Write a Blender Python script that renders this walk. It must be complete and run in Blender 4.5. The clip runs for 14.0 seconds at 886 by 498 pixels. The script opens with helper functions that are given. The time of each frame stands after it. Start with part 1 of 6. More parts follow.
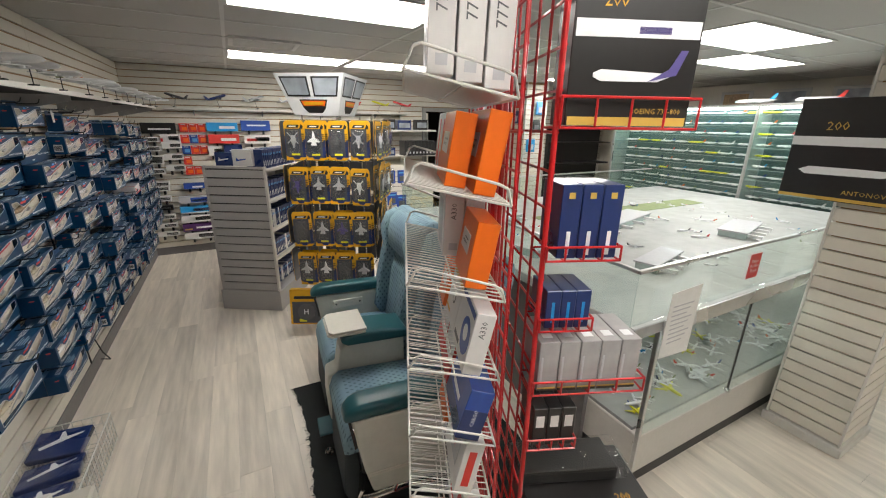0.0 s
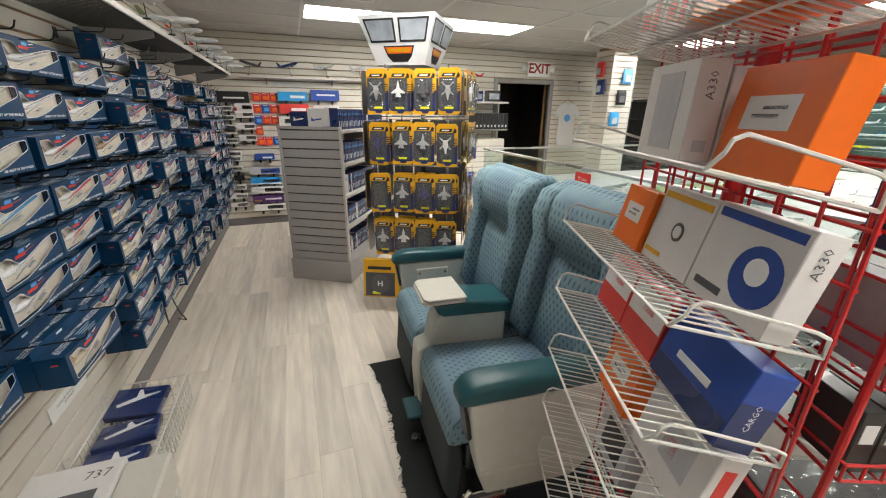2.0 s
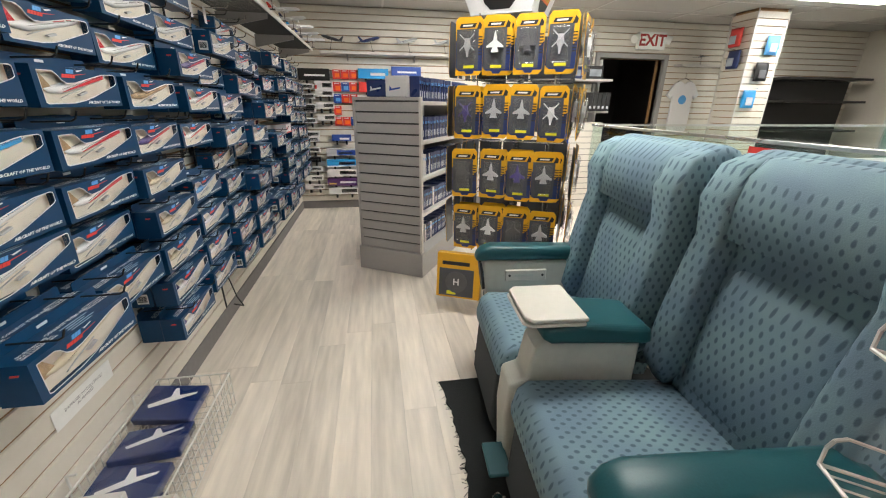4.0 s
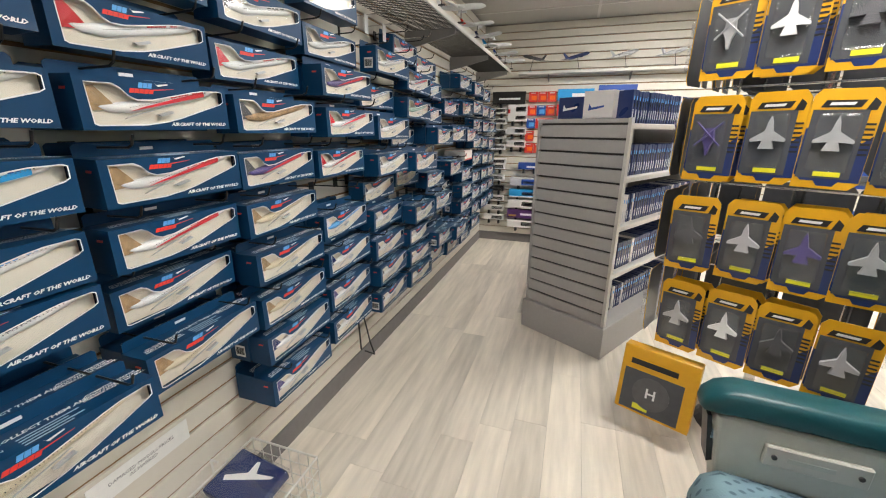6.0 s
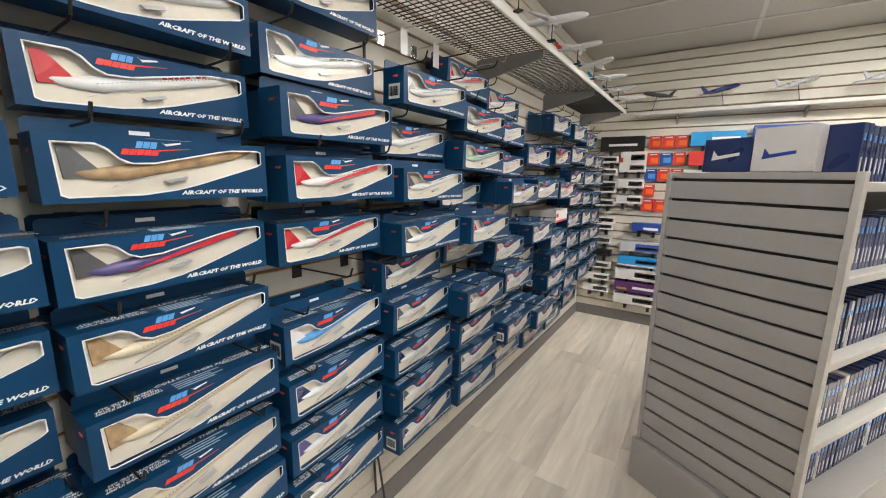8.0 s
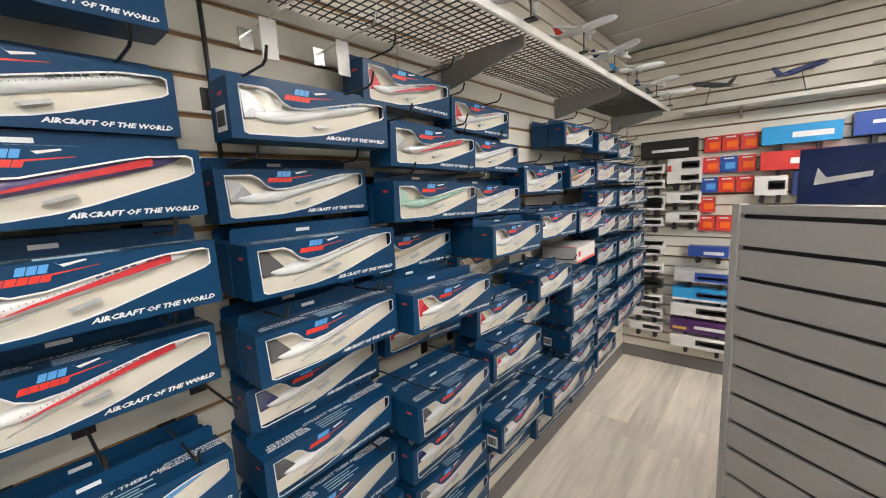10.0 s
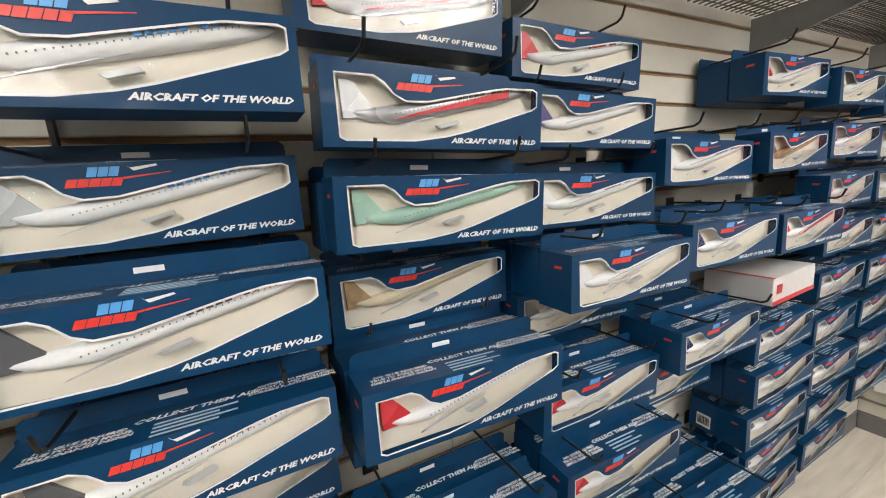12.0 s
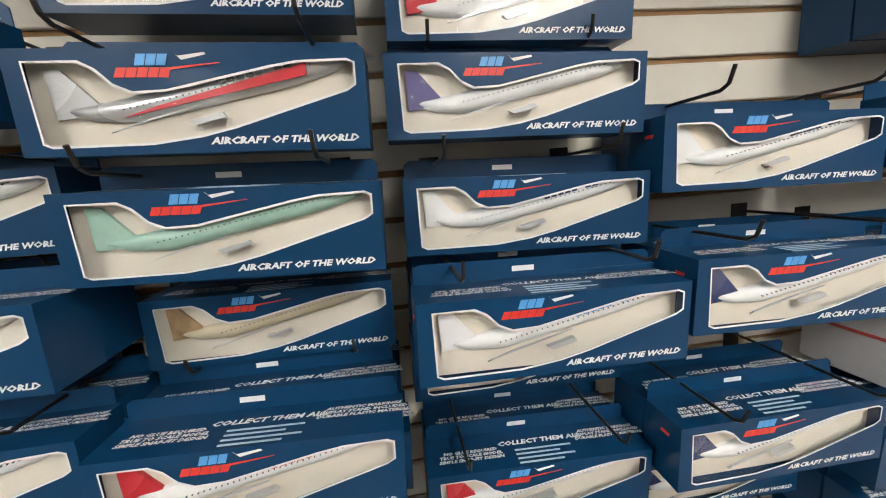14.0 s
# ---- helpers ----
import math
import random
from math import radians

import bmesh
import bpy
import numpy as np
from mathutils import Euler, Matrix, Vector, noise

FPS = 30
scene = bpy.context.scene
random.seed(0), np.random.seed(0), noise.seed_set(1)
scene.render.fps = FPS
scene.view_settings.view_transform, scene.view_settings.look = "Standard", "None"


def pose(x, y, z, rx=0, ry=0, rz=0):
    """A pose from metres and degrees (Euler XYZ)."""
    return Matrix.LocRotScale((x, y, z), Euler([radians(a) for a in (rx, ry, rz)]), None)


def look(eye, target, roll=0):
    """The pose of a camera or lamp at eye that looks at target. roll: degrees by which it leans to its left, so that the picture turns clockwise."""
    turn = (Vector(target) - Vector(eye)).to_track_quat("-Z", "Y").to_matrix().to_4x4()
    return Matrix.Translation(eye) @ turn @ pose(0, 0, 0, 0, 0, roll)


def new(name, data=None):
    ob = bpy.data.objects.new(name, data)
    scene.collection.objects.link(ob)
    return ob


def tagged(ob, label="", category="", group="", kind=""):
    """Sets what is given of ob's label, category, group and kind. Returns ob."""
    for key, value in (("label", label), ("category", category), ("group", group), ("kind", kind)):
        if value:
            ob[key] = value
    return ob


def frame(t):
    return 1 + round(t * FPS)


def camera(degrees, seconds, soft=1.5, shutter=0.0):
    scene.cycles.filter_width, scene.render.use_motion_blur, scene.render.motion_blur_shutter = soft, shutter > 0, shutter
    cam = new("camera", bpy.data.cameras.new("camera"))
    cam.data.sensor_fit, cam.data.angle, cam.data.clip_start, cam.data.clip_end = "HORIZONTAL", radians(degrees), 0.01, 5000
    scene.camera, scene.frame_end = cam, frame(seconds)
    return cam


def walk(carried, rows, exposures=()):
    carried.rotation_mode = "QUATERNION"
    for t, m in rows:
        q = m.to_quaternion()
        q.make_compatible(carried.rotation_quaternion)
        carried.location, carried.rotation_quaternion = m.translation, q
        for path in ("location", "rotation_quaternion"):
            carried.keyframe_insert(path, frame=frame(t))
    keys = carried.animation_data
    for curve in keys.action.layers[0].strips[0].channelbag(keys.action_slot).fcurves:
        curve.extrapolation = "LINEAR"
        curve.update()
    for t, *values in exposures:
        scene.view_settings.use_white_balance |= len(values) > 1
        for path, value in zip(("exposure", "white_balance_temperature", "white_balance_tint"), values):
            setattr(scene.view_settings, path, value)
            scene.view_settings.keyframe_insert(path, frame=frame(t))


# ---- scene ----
from mathutils.geometry import tessellate_polygon

cam = camera(97.4, 14.0, soft=1.1)
PATH = [
    (0, (1.097, 0.831, 1.756), (1.983, 2.515, 1.139), 0.8),
    (0.5, (1.015, 0.891, 1.724), (1.819, 2.616, 1.107), 0.6),
    (1, (0.952, 0.968, 1.658), (1.709, 2.724, 1.074), 0.7),
    (1.5, (0.944, 1.074, 1.569), (1.647, 2.842, 0.953), 0.5),
    (2, (0.944, 1.208, 1.494), (1.606, 2.975, 0.83), 0.6),
    (2.2, (0.939, 1.257, 1.475), (1.59, 3.018, 0.787), 0.6),
    (4.3, (0.994, 1.786, 1.315), (1.196, 3.653, 0.629), 0.8),
    (4.5, (1.003, 1.853, 1.314), (1.117, 3.732, 0.64), 0.9),
    (5, (1.018, 2.007, 1.313), (0.906, 3.894, 0.658), 0.6),
    (5.5, (1.065, 2.201, 1.316), (0.699, 4.065, 0.69), 0.5),
    (6, (1.058, 2.346, 1.311), (0.459, 4.161, 0.723), 0.3),
    (6.5, (1.008, 2.508, 1.304), (0.251, 4.277, 0.758), 0.8),
    (7, (0.972, 2.672, 1.326), (0.066, 4.392, 0.857), 0.7),
    (7.5, (0.961, 2.86, 1.337), (-0.066, 4.527, 0.929), 0.6),
    (8, (0.952, 3.071, 1.345), (-0.129, 4.712, 0.975), 0.8),
    (8.5, (0.964, 3.229, 1.361), (-0.132, 4.866, 1.015), -0.4),
    (10.8, (0.851, 3.913, 1.465), (-0.629, 5.221, 1.154), -3.6),
    (11, (0.837, 3.964, 1.465), (-0.699, 5.204, 1.144), -3.6),
    (11.5, (0.767, 4.117, 1.456), (-0.892, 5.184, 1.121), -3.7),
    (12, (0.704, 4.235, 1.459), (-1.055, 5.121, 1.106), -3.9),
    (12.5, (0.671, 4.361, 1.464), (-1.159, 5.075, 1.086), -4.1),
    (13, (0.649, 4.501, 1.467), (-1.24, 5.023, 1.07), -4.4),
    (13.5, (0.646, 4.603, 1.461), (-1.281, 4.98, 1.078), -4.5),
    (14, (0.651, 4.688, 1.459), (-1.299, 4.925, 1.084), -4.6),
]
walk(cam, [(t, look(eye, target, roll)) for t, eye, target, roll in PATH],
     exposures=[(0, 0.18), (1, 0.32), (2, 0.48), (4.5, 0.75), (6, 0.82), (7.5, 0.86), (11, 0.86), (14, 0.78)])

# ---- world and exposure ----
world = bpy.data.worlds.new("world")
scene.world = world
world.use_nodes = True
world.node_tree.nodes["Background"].inputs[0].default_value = (0.9, 0.95, 1.0, 1)
world.node_tree.nodes["Background"].inputs[1].default_value = 0.02
LAMP = 13.0  # strength of the ceiling panels


# ---- materials ----
def mat(name, base, rough=0.5, metal=0.0, vary=0.08, grain=40.0, bump=0.0, coarse=3.0, rand=0.0, coat=0.0, stretch=(1, 1, 1), spec=0.5):
    m = bpy.data.materials.new(name)
    m.use_nodes = True
    nt = m.node_tree
    n, l = nt.nodes, nt.links
    b = n["Principled BSDF"]
    b.inputs["Roughness"].default_value = rough
    b.inputs["Metallic"].default_value = metal
    b.inputs["Coat Weight"].default_value = coat
    b.inputs["Specular IOR Level"].default_value = spec
    tc = n.new("ShaderNodeTexCoord")
    mp = n.new("ShaderNodeMapping")
    mp.inputs["Scale"].default_value = stretch
    l.new(tc.outputs["Object"], mp.inputs["Vector"])
    n1 = n.new("ShaderNodeTexNoise")
    n1.inputs["Scale"].default_value = grain
    n1.inputs["Detail"].default_value = 4
    n2 = n.new("ShaderNodeTexNoise")
    n2.inputs["Scale"].default_value = coarse
    n2.inputs["Detail"].default_value = 2
    l.new(mp.outputs[0], n1.inputs["Vector"])
    l.new(mp.outputs[0], n2.inputs["Vector"])
    add = n.new("ShaderNodeMath")
    add.operation = "ADD"
    l.new(n1.outputs["Fac"], add.inputs[0])
    l.new(n2.outputs["Fac"], add.inputs[1])
    last = add
    if rand:
        oi = n.new("ShaderNodeObjectInfo")
        mul = n.new("ShaderNodeMath")
        mul.operation = "MULTIPLY_ADD"
        l.new(oi.outputs["Random"], mul.inputs[0])
        mul.inputs[1].default_value = rand
        l.new(add.outputs[0], mul.inputs[2])
        last = mul
    mr = n.new("ShaderNodeMapRange")
    mr.inputs["From Min"].default_value = 0.6
    mr.inputs["From Max"].default_value = 1.4 + rand
    mr.inputs["To Min"].default_value = 1 - vary
    mr.inputs["To Max"].default_value = 1 + vary
    l.new(last.outputs[0], mr.inputs["Value"])
    mx = n.new("ShaderNodeVectorMath")
    mx.operation = "SCALE"
    mx.inputs[0].default_value = base
    l.new(mr.outputs[0], mx.inputs["Scale"])
    l.new(mx.outputs[0], b.inputs["Base Color"])
    rr = n.new("ShaderNodeMapRange")
    rr.inputs["From Min"].default_value = 0.3
    rr.inputs["From Max"].default_value = 0.7
    rr.inputs["To Min"].default_value = max(0.02, rough - 0.06)
    rr.inputs["To Max"].default_value = min(1, rough + 0.06)
    l.new(n2.outputs["Fac"], rr.inputs["Value"])
    l.new(rr.outputs[0], b.inputs["Roughness"])
    if bump:
        bp = n.new("ShaderNodeBump")
        bp.inputs["Strength"].default_value = bump
        bp.inputs["Distance"].default_value = 0.002
        l.new(n1.outputs["Fac"], bp.inputs["Height"])
        l.new(bp.outputs[0], b.inputs["Normal"])
    return m


def clear_film(name, gloss, tint=(1, 1, 1), rough=0.05, ripple=0.0):
    m = bpy.data.materials.new(name)
    m.use_nodes = True
    n, l = m.node_tree.nodes, m.node_tree.links
    n.remove(n["Principled BSDF"])
    tr = n.new("ShaderNodeBsdfTransparent")
    tr.inputs[0].default_value = (*tint, 1)
    gl = n.new("ShaderNodeBsdfGlossy")
    gl.inputs["Roughness"].default_value = rough
    lw = n.new("ShaderNodeLayerWeight")
    lw.inputs["Blend"].default_value = 0.5
    pw = n.new("ShaderNodeMath")
    pw.operation = "POWER"
    l.new(lw.outputs["Facing"], pw.inputs[0])
    pw.inputs[1].default_value = 4.0
    fr = n.new("ShaderNodeMath")
    fr.operation = "MULTIPLY_ADD"
    l.new(pw.outputs[0], fr.inputs[0])
    fr.inputs[1].default_value = 0.7
    fr.inputs[2].default_value = gloss
    mix = n.new("ShaderNodeMixShader")
    l.new(fr.outputs[0], mix.inputs[0])
    l.new(tr.outputs[0], mix.inputs[1])
    l.new(gl.outputs[0], mix.inputs[2])
    if ripple:
        tc = n.new("ShaderNodeTexCoord")
        nz = n.new("ShaderNodeTexNoise")
        nz.inputs["Scale"].default_value = 18
        bp = n.new("ShaderNodeBump")
        bp.inputs["Strength"].default_value = ripple
        bp.inputs["Distance"].default_value = 0.02
        l.new(tc.outputs["Object"], nz.inputs["Vector"])
        l.new(nz.outputs["Fac"], bp.inputs["Height"])
        l.new(bp.outputs[0], gl.inputs["Normal"])
    l.new(mix.outputs[0], n["Material Output"].inputs[0])
    return m


def glow(name, colour, strength):
    m = bpy.data.materials.new(name)
    m.use_nodes = True
    n, l = m.node_tree.nodes, m.node_tree.links
    n.remove(n["Principled BSDF"])
    e = n.new("ShaderNodeEmission")
    e.inputs[0].default_value = (*colour, 1)
    e.inputs[1].default_value = strength
    l.new(e.outputs[0], n["Material Output"].inputs[0])
    return m


def plank_mat():
    m = mat("grey_oak_plank", (0.72, 0.655, 0.57), 0.34, vary=0.34, grain=2.6, coarse=0.8, rand=0.35, stretch=(11, 1.1, 1), bump=0.06)
    n, l = m.node_tree.nodes, m.node_tree.links
    oi = n.new("ShaderNodeObjectInfo")
    sh = n.new("ShaderNodeVectorMath")
    sh.operation = "SCALE"
    cmb = n.new("ShaderNodeCombineXYZ")
    l.new(oi.outputs["Random"], cmb.inputs[0])
    l.new(oi.outputs["Random"], cmb.inputs[1])
    l.new(cmb.outputs[0], sh.inputs[0])
    sh.inputs["Scale"].default_value = 37.0
    mp = next(x for x in n if x.bl_idname == "ShaderNodeMapping")
    l.new(sh.outputs[0], mp.inputs["Location"])
    return m


def seat_fabric():
    m = mat("seat_fabric", (0.13, 0.22, 0.25), 0.85, vary=0.18, grain=300, coarse=4, bump=0.5)
    n, l = m.node_tree.nodes, m.node_tree.links
    b = n["Principled BSDF"]
    tc = n.new("ShaderNodeTexCoord")
    sep = n.new("ShaderNodeSeparateXYZ")
    l.new(tc.outputs["UV"], sep.inputs[0])

    def math_node(op, a, bb=0.0):
        k = n.new("ShaderNodeMath")
        k.operation = op
        for i, v in enumerate((a, bb)):
            if isinstance(v, (int, float)):
                k.inputs[i].default_value = v
            else:
                l.new(v, k.inputs[i])
        return k.outputs[0]

    # staggered leaf-shaped flecks
    u = math_node("MULTIPLY", sep.outputs[0], 32.0)
    v = math_node("MULTIPLY", sep.outputs[1], 20.0)
    p = math_node("ADD", u, v)
    q = math_node("SUBTRACT", u, v)
    a = math_node("ABSOLUTE", math_node("SUBTRACT", math_node("FRACT", p), 0.5))
    c = math_node("ABSOLUTE", math_node("SUBTRACT", math_node("FRACT", q), 0.5))
    d = math_node("ADD", math_node("POWER", a, 2.0), math_node("POWER", c, 2.0))
    ramp = n.new("ShaderNodeMapRange")
    ramp.inputs["From Min"].default_value = 0.025
    ramp.inputs["From Max"].default_value = 0.085
    l.new(d, ramp.inputs["Value"])
    mix = n.new("ShaderNodeMix")
    mix.data_type = "RGBA"
    mix.inputs[6].default_value = (0.085, 0.145, 0.19, 1)
    l.new(ramp.outputs[0], mix.inputs[0])
    base = b.inputs["Base Color"].links[0].from_socket
    nz = n.new("ShaderNodeTexNoise")
    nz.inputs["Scale"].default_value = 5.0
    l.new(tc.outputs["Object"], nz.inputs["Vector"])
    hue = n.new("ShaderNodeMix")
    hue.data_type = "RGBA"
    hue.inputs[6].default_value = (0.165, 0.255, 0.33, 1)
    hue.inputs[7].default_value = (0.215, 0.34, 0.375, 1)
    cr = n.new("ShaderNodeMapRange")
    cr.inputs["From Min"].default_value = 0.35
    cr.inputs["From Max"].default_value = 0.65
    l.new(nz.outputs["Fac"], cr.inputs["Value"])
    l.new(cr.outputs[0], hue.inputs[0])
    l.new(hue.outputs[2], mix.inputs[7])
    l.new(mix.outputs[2], b.inputs["Base Color"])
    return m


M_SLAT = mat("slatwall_cream", (0.66, 0.62, 0.545), 0.45, vary=0.05, grain=25, coarse=1.5, rand=0.5)
M_MDF = mat("mdf_core", (0.30, 0.175, 0.08), 0.8, vary=0.2, grain=60)
M_KICK = mat("kick_grey", (0.17, 0.16, 0.16), 0.5, vary=0.12, grain=30)
M_GREY = mat("gondola_grey", (0.40, 0.385, 0.375), 0.5, vary=0.05, grain=60, coarse=2, bump=0.05)
M_GREYD = mat("groove_grey", (0.06, 0.058, 0.055), 0.7, vary=0.1)
M_SHELF = mat("shelf_cream", (0.62, 0.60, 0.56), 0.4, vary=0.05, grain=40)
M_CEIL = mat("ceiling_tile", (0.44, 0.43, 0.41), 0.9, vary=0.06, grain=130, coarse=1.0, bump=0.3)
M_TBAR = mat("t_bar_white", (0.55, 0.54, 0.52), 0.5, vary=0.05)
M_PLANK = plank_mat()
M_NAVY = mat("box_navy_card", (0.004, 0.044, 0.115), 0.36, vary=0.14, grain=50, coarse=5, rand=0.5, coat=0.05, spec=0.25)
M_NAVYIN = mat("box_navy_inside", (0.010, 0.045, 0.10), 0.5, vary=0.1)
M_WHITE = mat("white_print", (0.80, 0.81, 0.82), 0.45, vary=0.04, grain=60)
M_PAPER = mat("white_paper", (0.78, 0.78, 0.76), 0.6, vary=0.05, grain=50)
M_CREAM = mat("tray_backing", (0.78, 0.72, 0.62), 0.5, vary=0.08, grain=30, bump=0.1)
M_LBLUE = mat("logo_blue", (0.10, 0.36, 0.75), 0.4, vary=0.05)
M_RED = mat("logo_red", (0.72, 0.045, 0.035), 0.4, vary=0.06)
M_FILM = clear_film("window_film", 0.045, rough=0.12, ripple=0.12)
M_GLASS = clear_film("counter_glass", 0.035, tint=(0.93, 0.97, 0.95), rough=0.01)
M_BLIST = clear_film("blister_plastic", 0.06, rough=0.12, ripple=0.4)
M_HOOK = mat("hook_dark_steel", (0.035, 0.033, 0.032), 0.35, metal=0.6, vary=0.2)
M_CHROME = mat("hook_chrome", (0.72, 0.71, 0.69), 0.18, metal=1.0, vary=0.08)
M_BLACK = mat("black_plastic", (0.018, 0.018, 0.019), 0.4, vary=0.2)
M_WIREW = mat("white_wire", (0.68, 0.67, 0.63), 0.35, vary=0.06)
M_WIRER = mat("red_wire", (0.52, 0.015, 0.018), 0.3, vary=0.12, coat=0.3)
M_ORANGE = mat("orange_card", (0.86, 0.16, 0.012), 0.35, vary=0.06, coat=0.2)
M_CARDW = mat("white_card", (0.72, 0.70, 0.69), 0.4, vary=0.05, coat=0.15)
M_CARDG = mat("grey_card", (0.50, 0.50, 0.53), 0.4, vary=0.08, coat=0.15)
M_CARDK = mat("black_card", (0.016, 0.015, 0.015), 0.35, vary=0.15, coat=0.2)
M_CARDB = mat("dark_blue_card", (0.018, 0.035, 0.13), 0.3, vary=0.12, coat=0.3)
M_BLUE = mat("royal_blue_card", (0.02, 0.07, 0.34), 0.35, vary=0.12, coat=0.25)
M_CYAN = mat("cyan_card", (0.02, 0.30, 0.66), 0.35, vary=0.08, coat=0.2)
M_PURPLE = mat("purple_card", (0.075, 0.02, 0.12), 0.4, vary=0.1)
M_REDC = mat("red_card", (0.62, 0.04, 0.035), 0.4, vary=0.1, coat=0.2)
M_YEL = mat("yellow_card", (0.72, 0.37, 0.010), 0.38, vary=0.06, coat=0.2)
M_LIME = mat("lime_label", (0.75, 0.72, 0.03), 0.4, vary=0.04)
M_GOLD = mat("gold_print", (0.58, 0.38, 0.08), 0.35, vary=0.08)
M_DGREY = mat("pack_grey", (0.07, 0.075, 0.085), 0.4, vary=0.15)
M_SILVER = mat("model_silver", (0.55, 0.56, 0.58), 0.3, metal=0.4, vary=0.1)
M_FABRIC = seat_fabric()
M_TEAL = mat("teal_vinyl", (0.012, 0.085, 0.10), 0.38, vary=0.12, grain=220, coarse=6, bump=0.15)
M_SHELL = mat("seat_shell_plastic", (0.56, 0.57, 0.51), 0.4, vary=0.07, grain=30, coarse=5)
M_TRAY = mat("tray_plastic", (0.62, 0.60, 0.54), 0.38, vary=0.04)
M_CHAR = mat("charcoal_fabric", (0.045, 0.055, 0.06), 0.85, vary=0.2, grain=200, bump=0.4)
M_MAT = mat("floor_mat_black", (0.016, 0.019, 0.019), 0.95, vary=0.35, grain=180, bump=1.0)
M_ALU = mat("aluminium", (0.62, 0.62, 0.61), 0.3, metal=0.9, vary=0.08)
M_DIOR = mat("diorama_white", (0.40, 0.41, 0.40), 0.45, vary=0.25, grain=9, coarse=2)
M_ROOMSHADE = mat("painted_darkness", (0.012, 0.009, 0.008), 0.8, vary=0.2)
M_FRAME = mat("door_frame_grey", (0.28, 0.27, 0.26), 0.45, vary=0.08)
M_CLOTH = mat("white_cotton", (0.72, 0.72, 0.73), 0.9, vary=0.05, grain=200, bump=0.3)
M_PAPERS = mat("photo_grey", (0.30, 0.33, 0.37), 0.5, vary=0.7, grain=6, coarse=2.5)
M_SMOKE = mat("model_grey", (0.10, 0.10, 0.11), 0.4, vary=0.2)
M_DISPLAY = mat("cabinet_shelf_glass", (0.45, 0.55, 0.53), 0.2, vary=0.1)
M_PANEL = glow("ceiling_panel_glow", (1.0, 0.962, 0.90), LAMP)
M_CASEFILL = glow("case_fill_glow", (0.93, 1.0, 0.95), 9.0)
M_TUBE2 = glow("cabinet_tube_glow", (0.85, 0.97, 1.0), 22.0)
M_GREEN = mat("grass_print", (0.22, 0.27, 0.12), 0.8, vary=0.25, grain=20)


# ---- mesh helpers ----
def quadbox(bm, x0, y0, z0, x1, y1, z1, bev=0.0, seg=1):
    r = bmesh.ops.create_cube(bm, size=1.0)
    vs = r["verts"]
    for v in vs:
        v.co = Vector((x0 + (v.co.x + 0.5) * (x1 - x0), y0 + (v.co.y + 0.5) * (y1 - y0), z0 + (v.co.z + 0.5) * (z1 - z0)))
    if bev:
        es = {e for v in vs for e in v.link_edges}
        bmesh.ops.bevel(bm, geom=list(es), offset=bev, segments=seg, affect="EDGES", profile=0.5)
    return bm


def B(x0, y0, z0, x1, y1, z1, bev=0.0, seg=1):
    return quadbox(bmesh.new(), x0, y0, z0, x1, y1, z1, bev, seg)


def rod(bm, p, q, r, n=6):
    p, q = Vector(p), Vector(q)
    d = q - p
    if d.length < 1e-6:
        return bm
    rot = d.to_track_quat("Z", "Y").to_matrix().to_4x4()
    bmesh.ops.create_cone(bm, cap_ends=True, segments=n, radius1=r, radius2=r, depth=d.length, matrix=Matrix.Translation((p + q) / 2) @ rot)
    return bm


def wire(bm, pts, r, n=6):
    for a, b in zip(pts, pts[1:]):
        rod(bm, a, b, r, n)
    return bm


def loft(bm, rings, cap=True):
    """Skin rings of points with equal counts."""
    rows = [[bm.verts.new(p) for p in ring] for ring in rings]
    k = len(rows[0])
    for a, b in zip(rows, rows[1:]):
        for i in range(k):
            bm.faces.new((a[i], a[(i + 1) % k], b[(i + 1) % k], b[i]))
    if cap:
        bm.faces.new(list(reversed(rows[0])))
        bm.faces.new(rows[-1])
    return bm


def slab(bm, pts, axis, a, b):
    """A flat outline given in two coordinates, made solid between a and b on the axis."""
    def at(p, w):
        return {"x": (w, p[0], p[1]), "y": (p[0], w, p[1]), "z": (p[0], p[1], w)}[axis]
    lo, hi = [bm.verts.new(at(p, a)) for p in pts], [bm.verts.new(at(p, b)) for p in pts]
    k = len(pts)
    for i in range(k):
        bm.faces.new((lo[i], lo[(i + 1) % k], hi[(i + 1) % k], hi[i]))
    bm.faces.new(list(reversed(lo)))
    bm.faces.new(hi)
    bmesh.ops.recalc_face_normals(bm, faces=bm.faces)
    return bm


def data_of(bm, name, material, smooth=False):
    me = bpy.data.meshes.new(name)
    bmesh.ops.recalc_face_normals(bm, faces=bm.faces)
    bm.to_mesh(me)
    bm.free()
    me.materials.append(material)
    if smooth:
        for p in me.polygons:
            p.use_smooth = True
    return me


def part(name, bm, material, parent=None, label="", smooth=False, m=None):
    me = bm if isinstance(bm, bpy.types.Mesh) else data_of(bm, name, material, smooth)
    ob = new(name, me)
    if parent:
        ob.parent = parent
    if m is not None:
        ob.matrix_basis = m
    if label:
        tagged(ob, label)
    return ob


def thing(name, label, category, m=None, group="", kind=""):
    ob = new(name)
    ob.empty_display_size = 0.05
    if m is not None:
        ob.matrix_basis = m
    return tagged(ob, label, category, group, kind)


def struct(name, bm, material, label="", category=""):
    return tagged(part(name, bm, material), label, category, kind="structure")


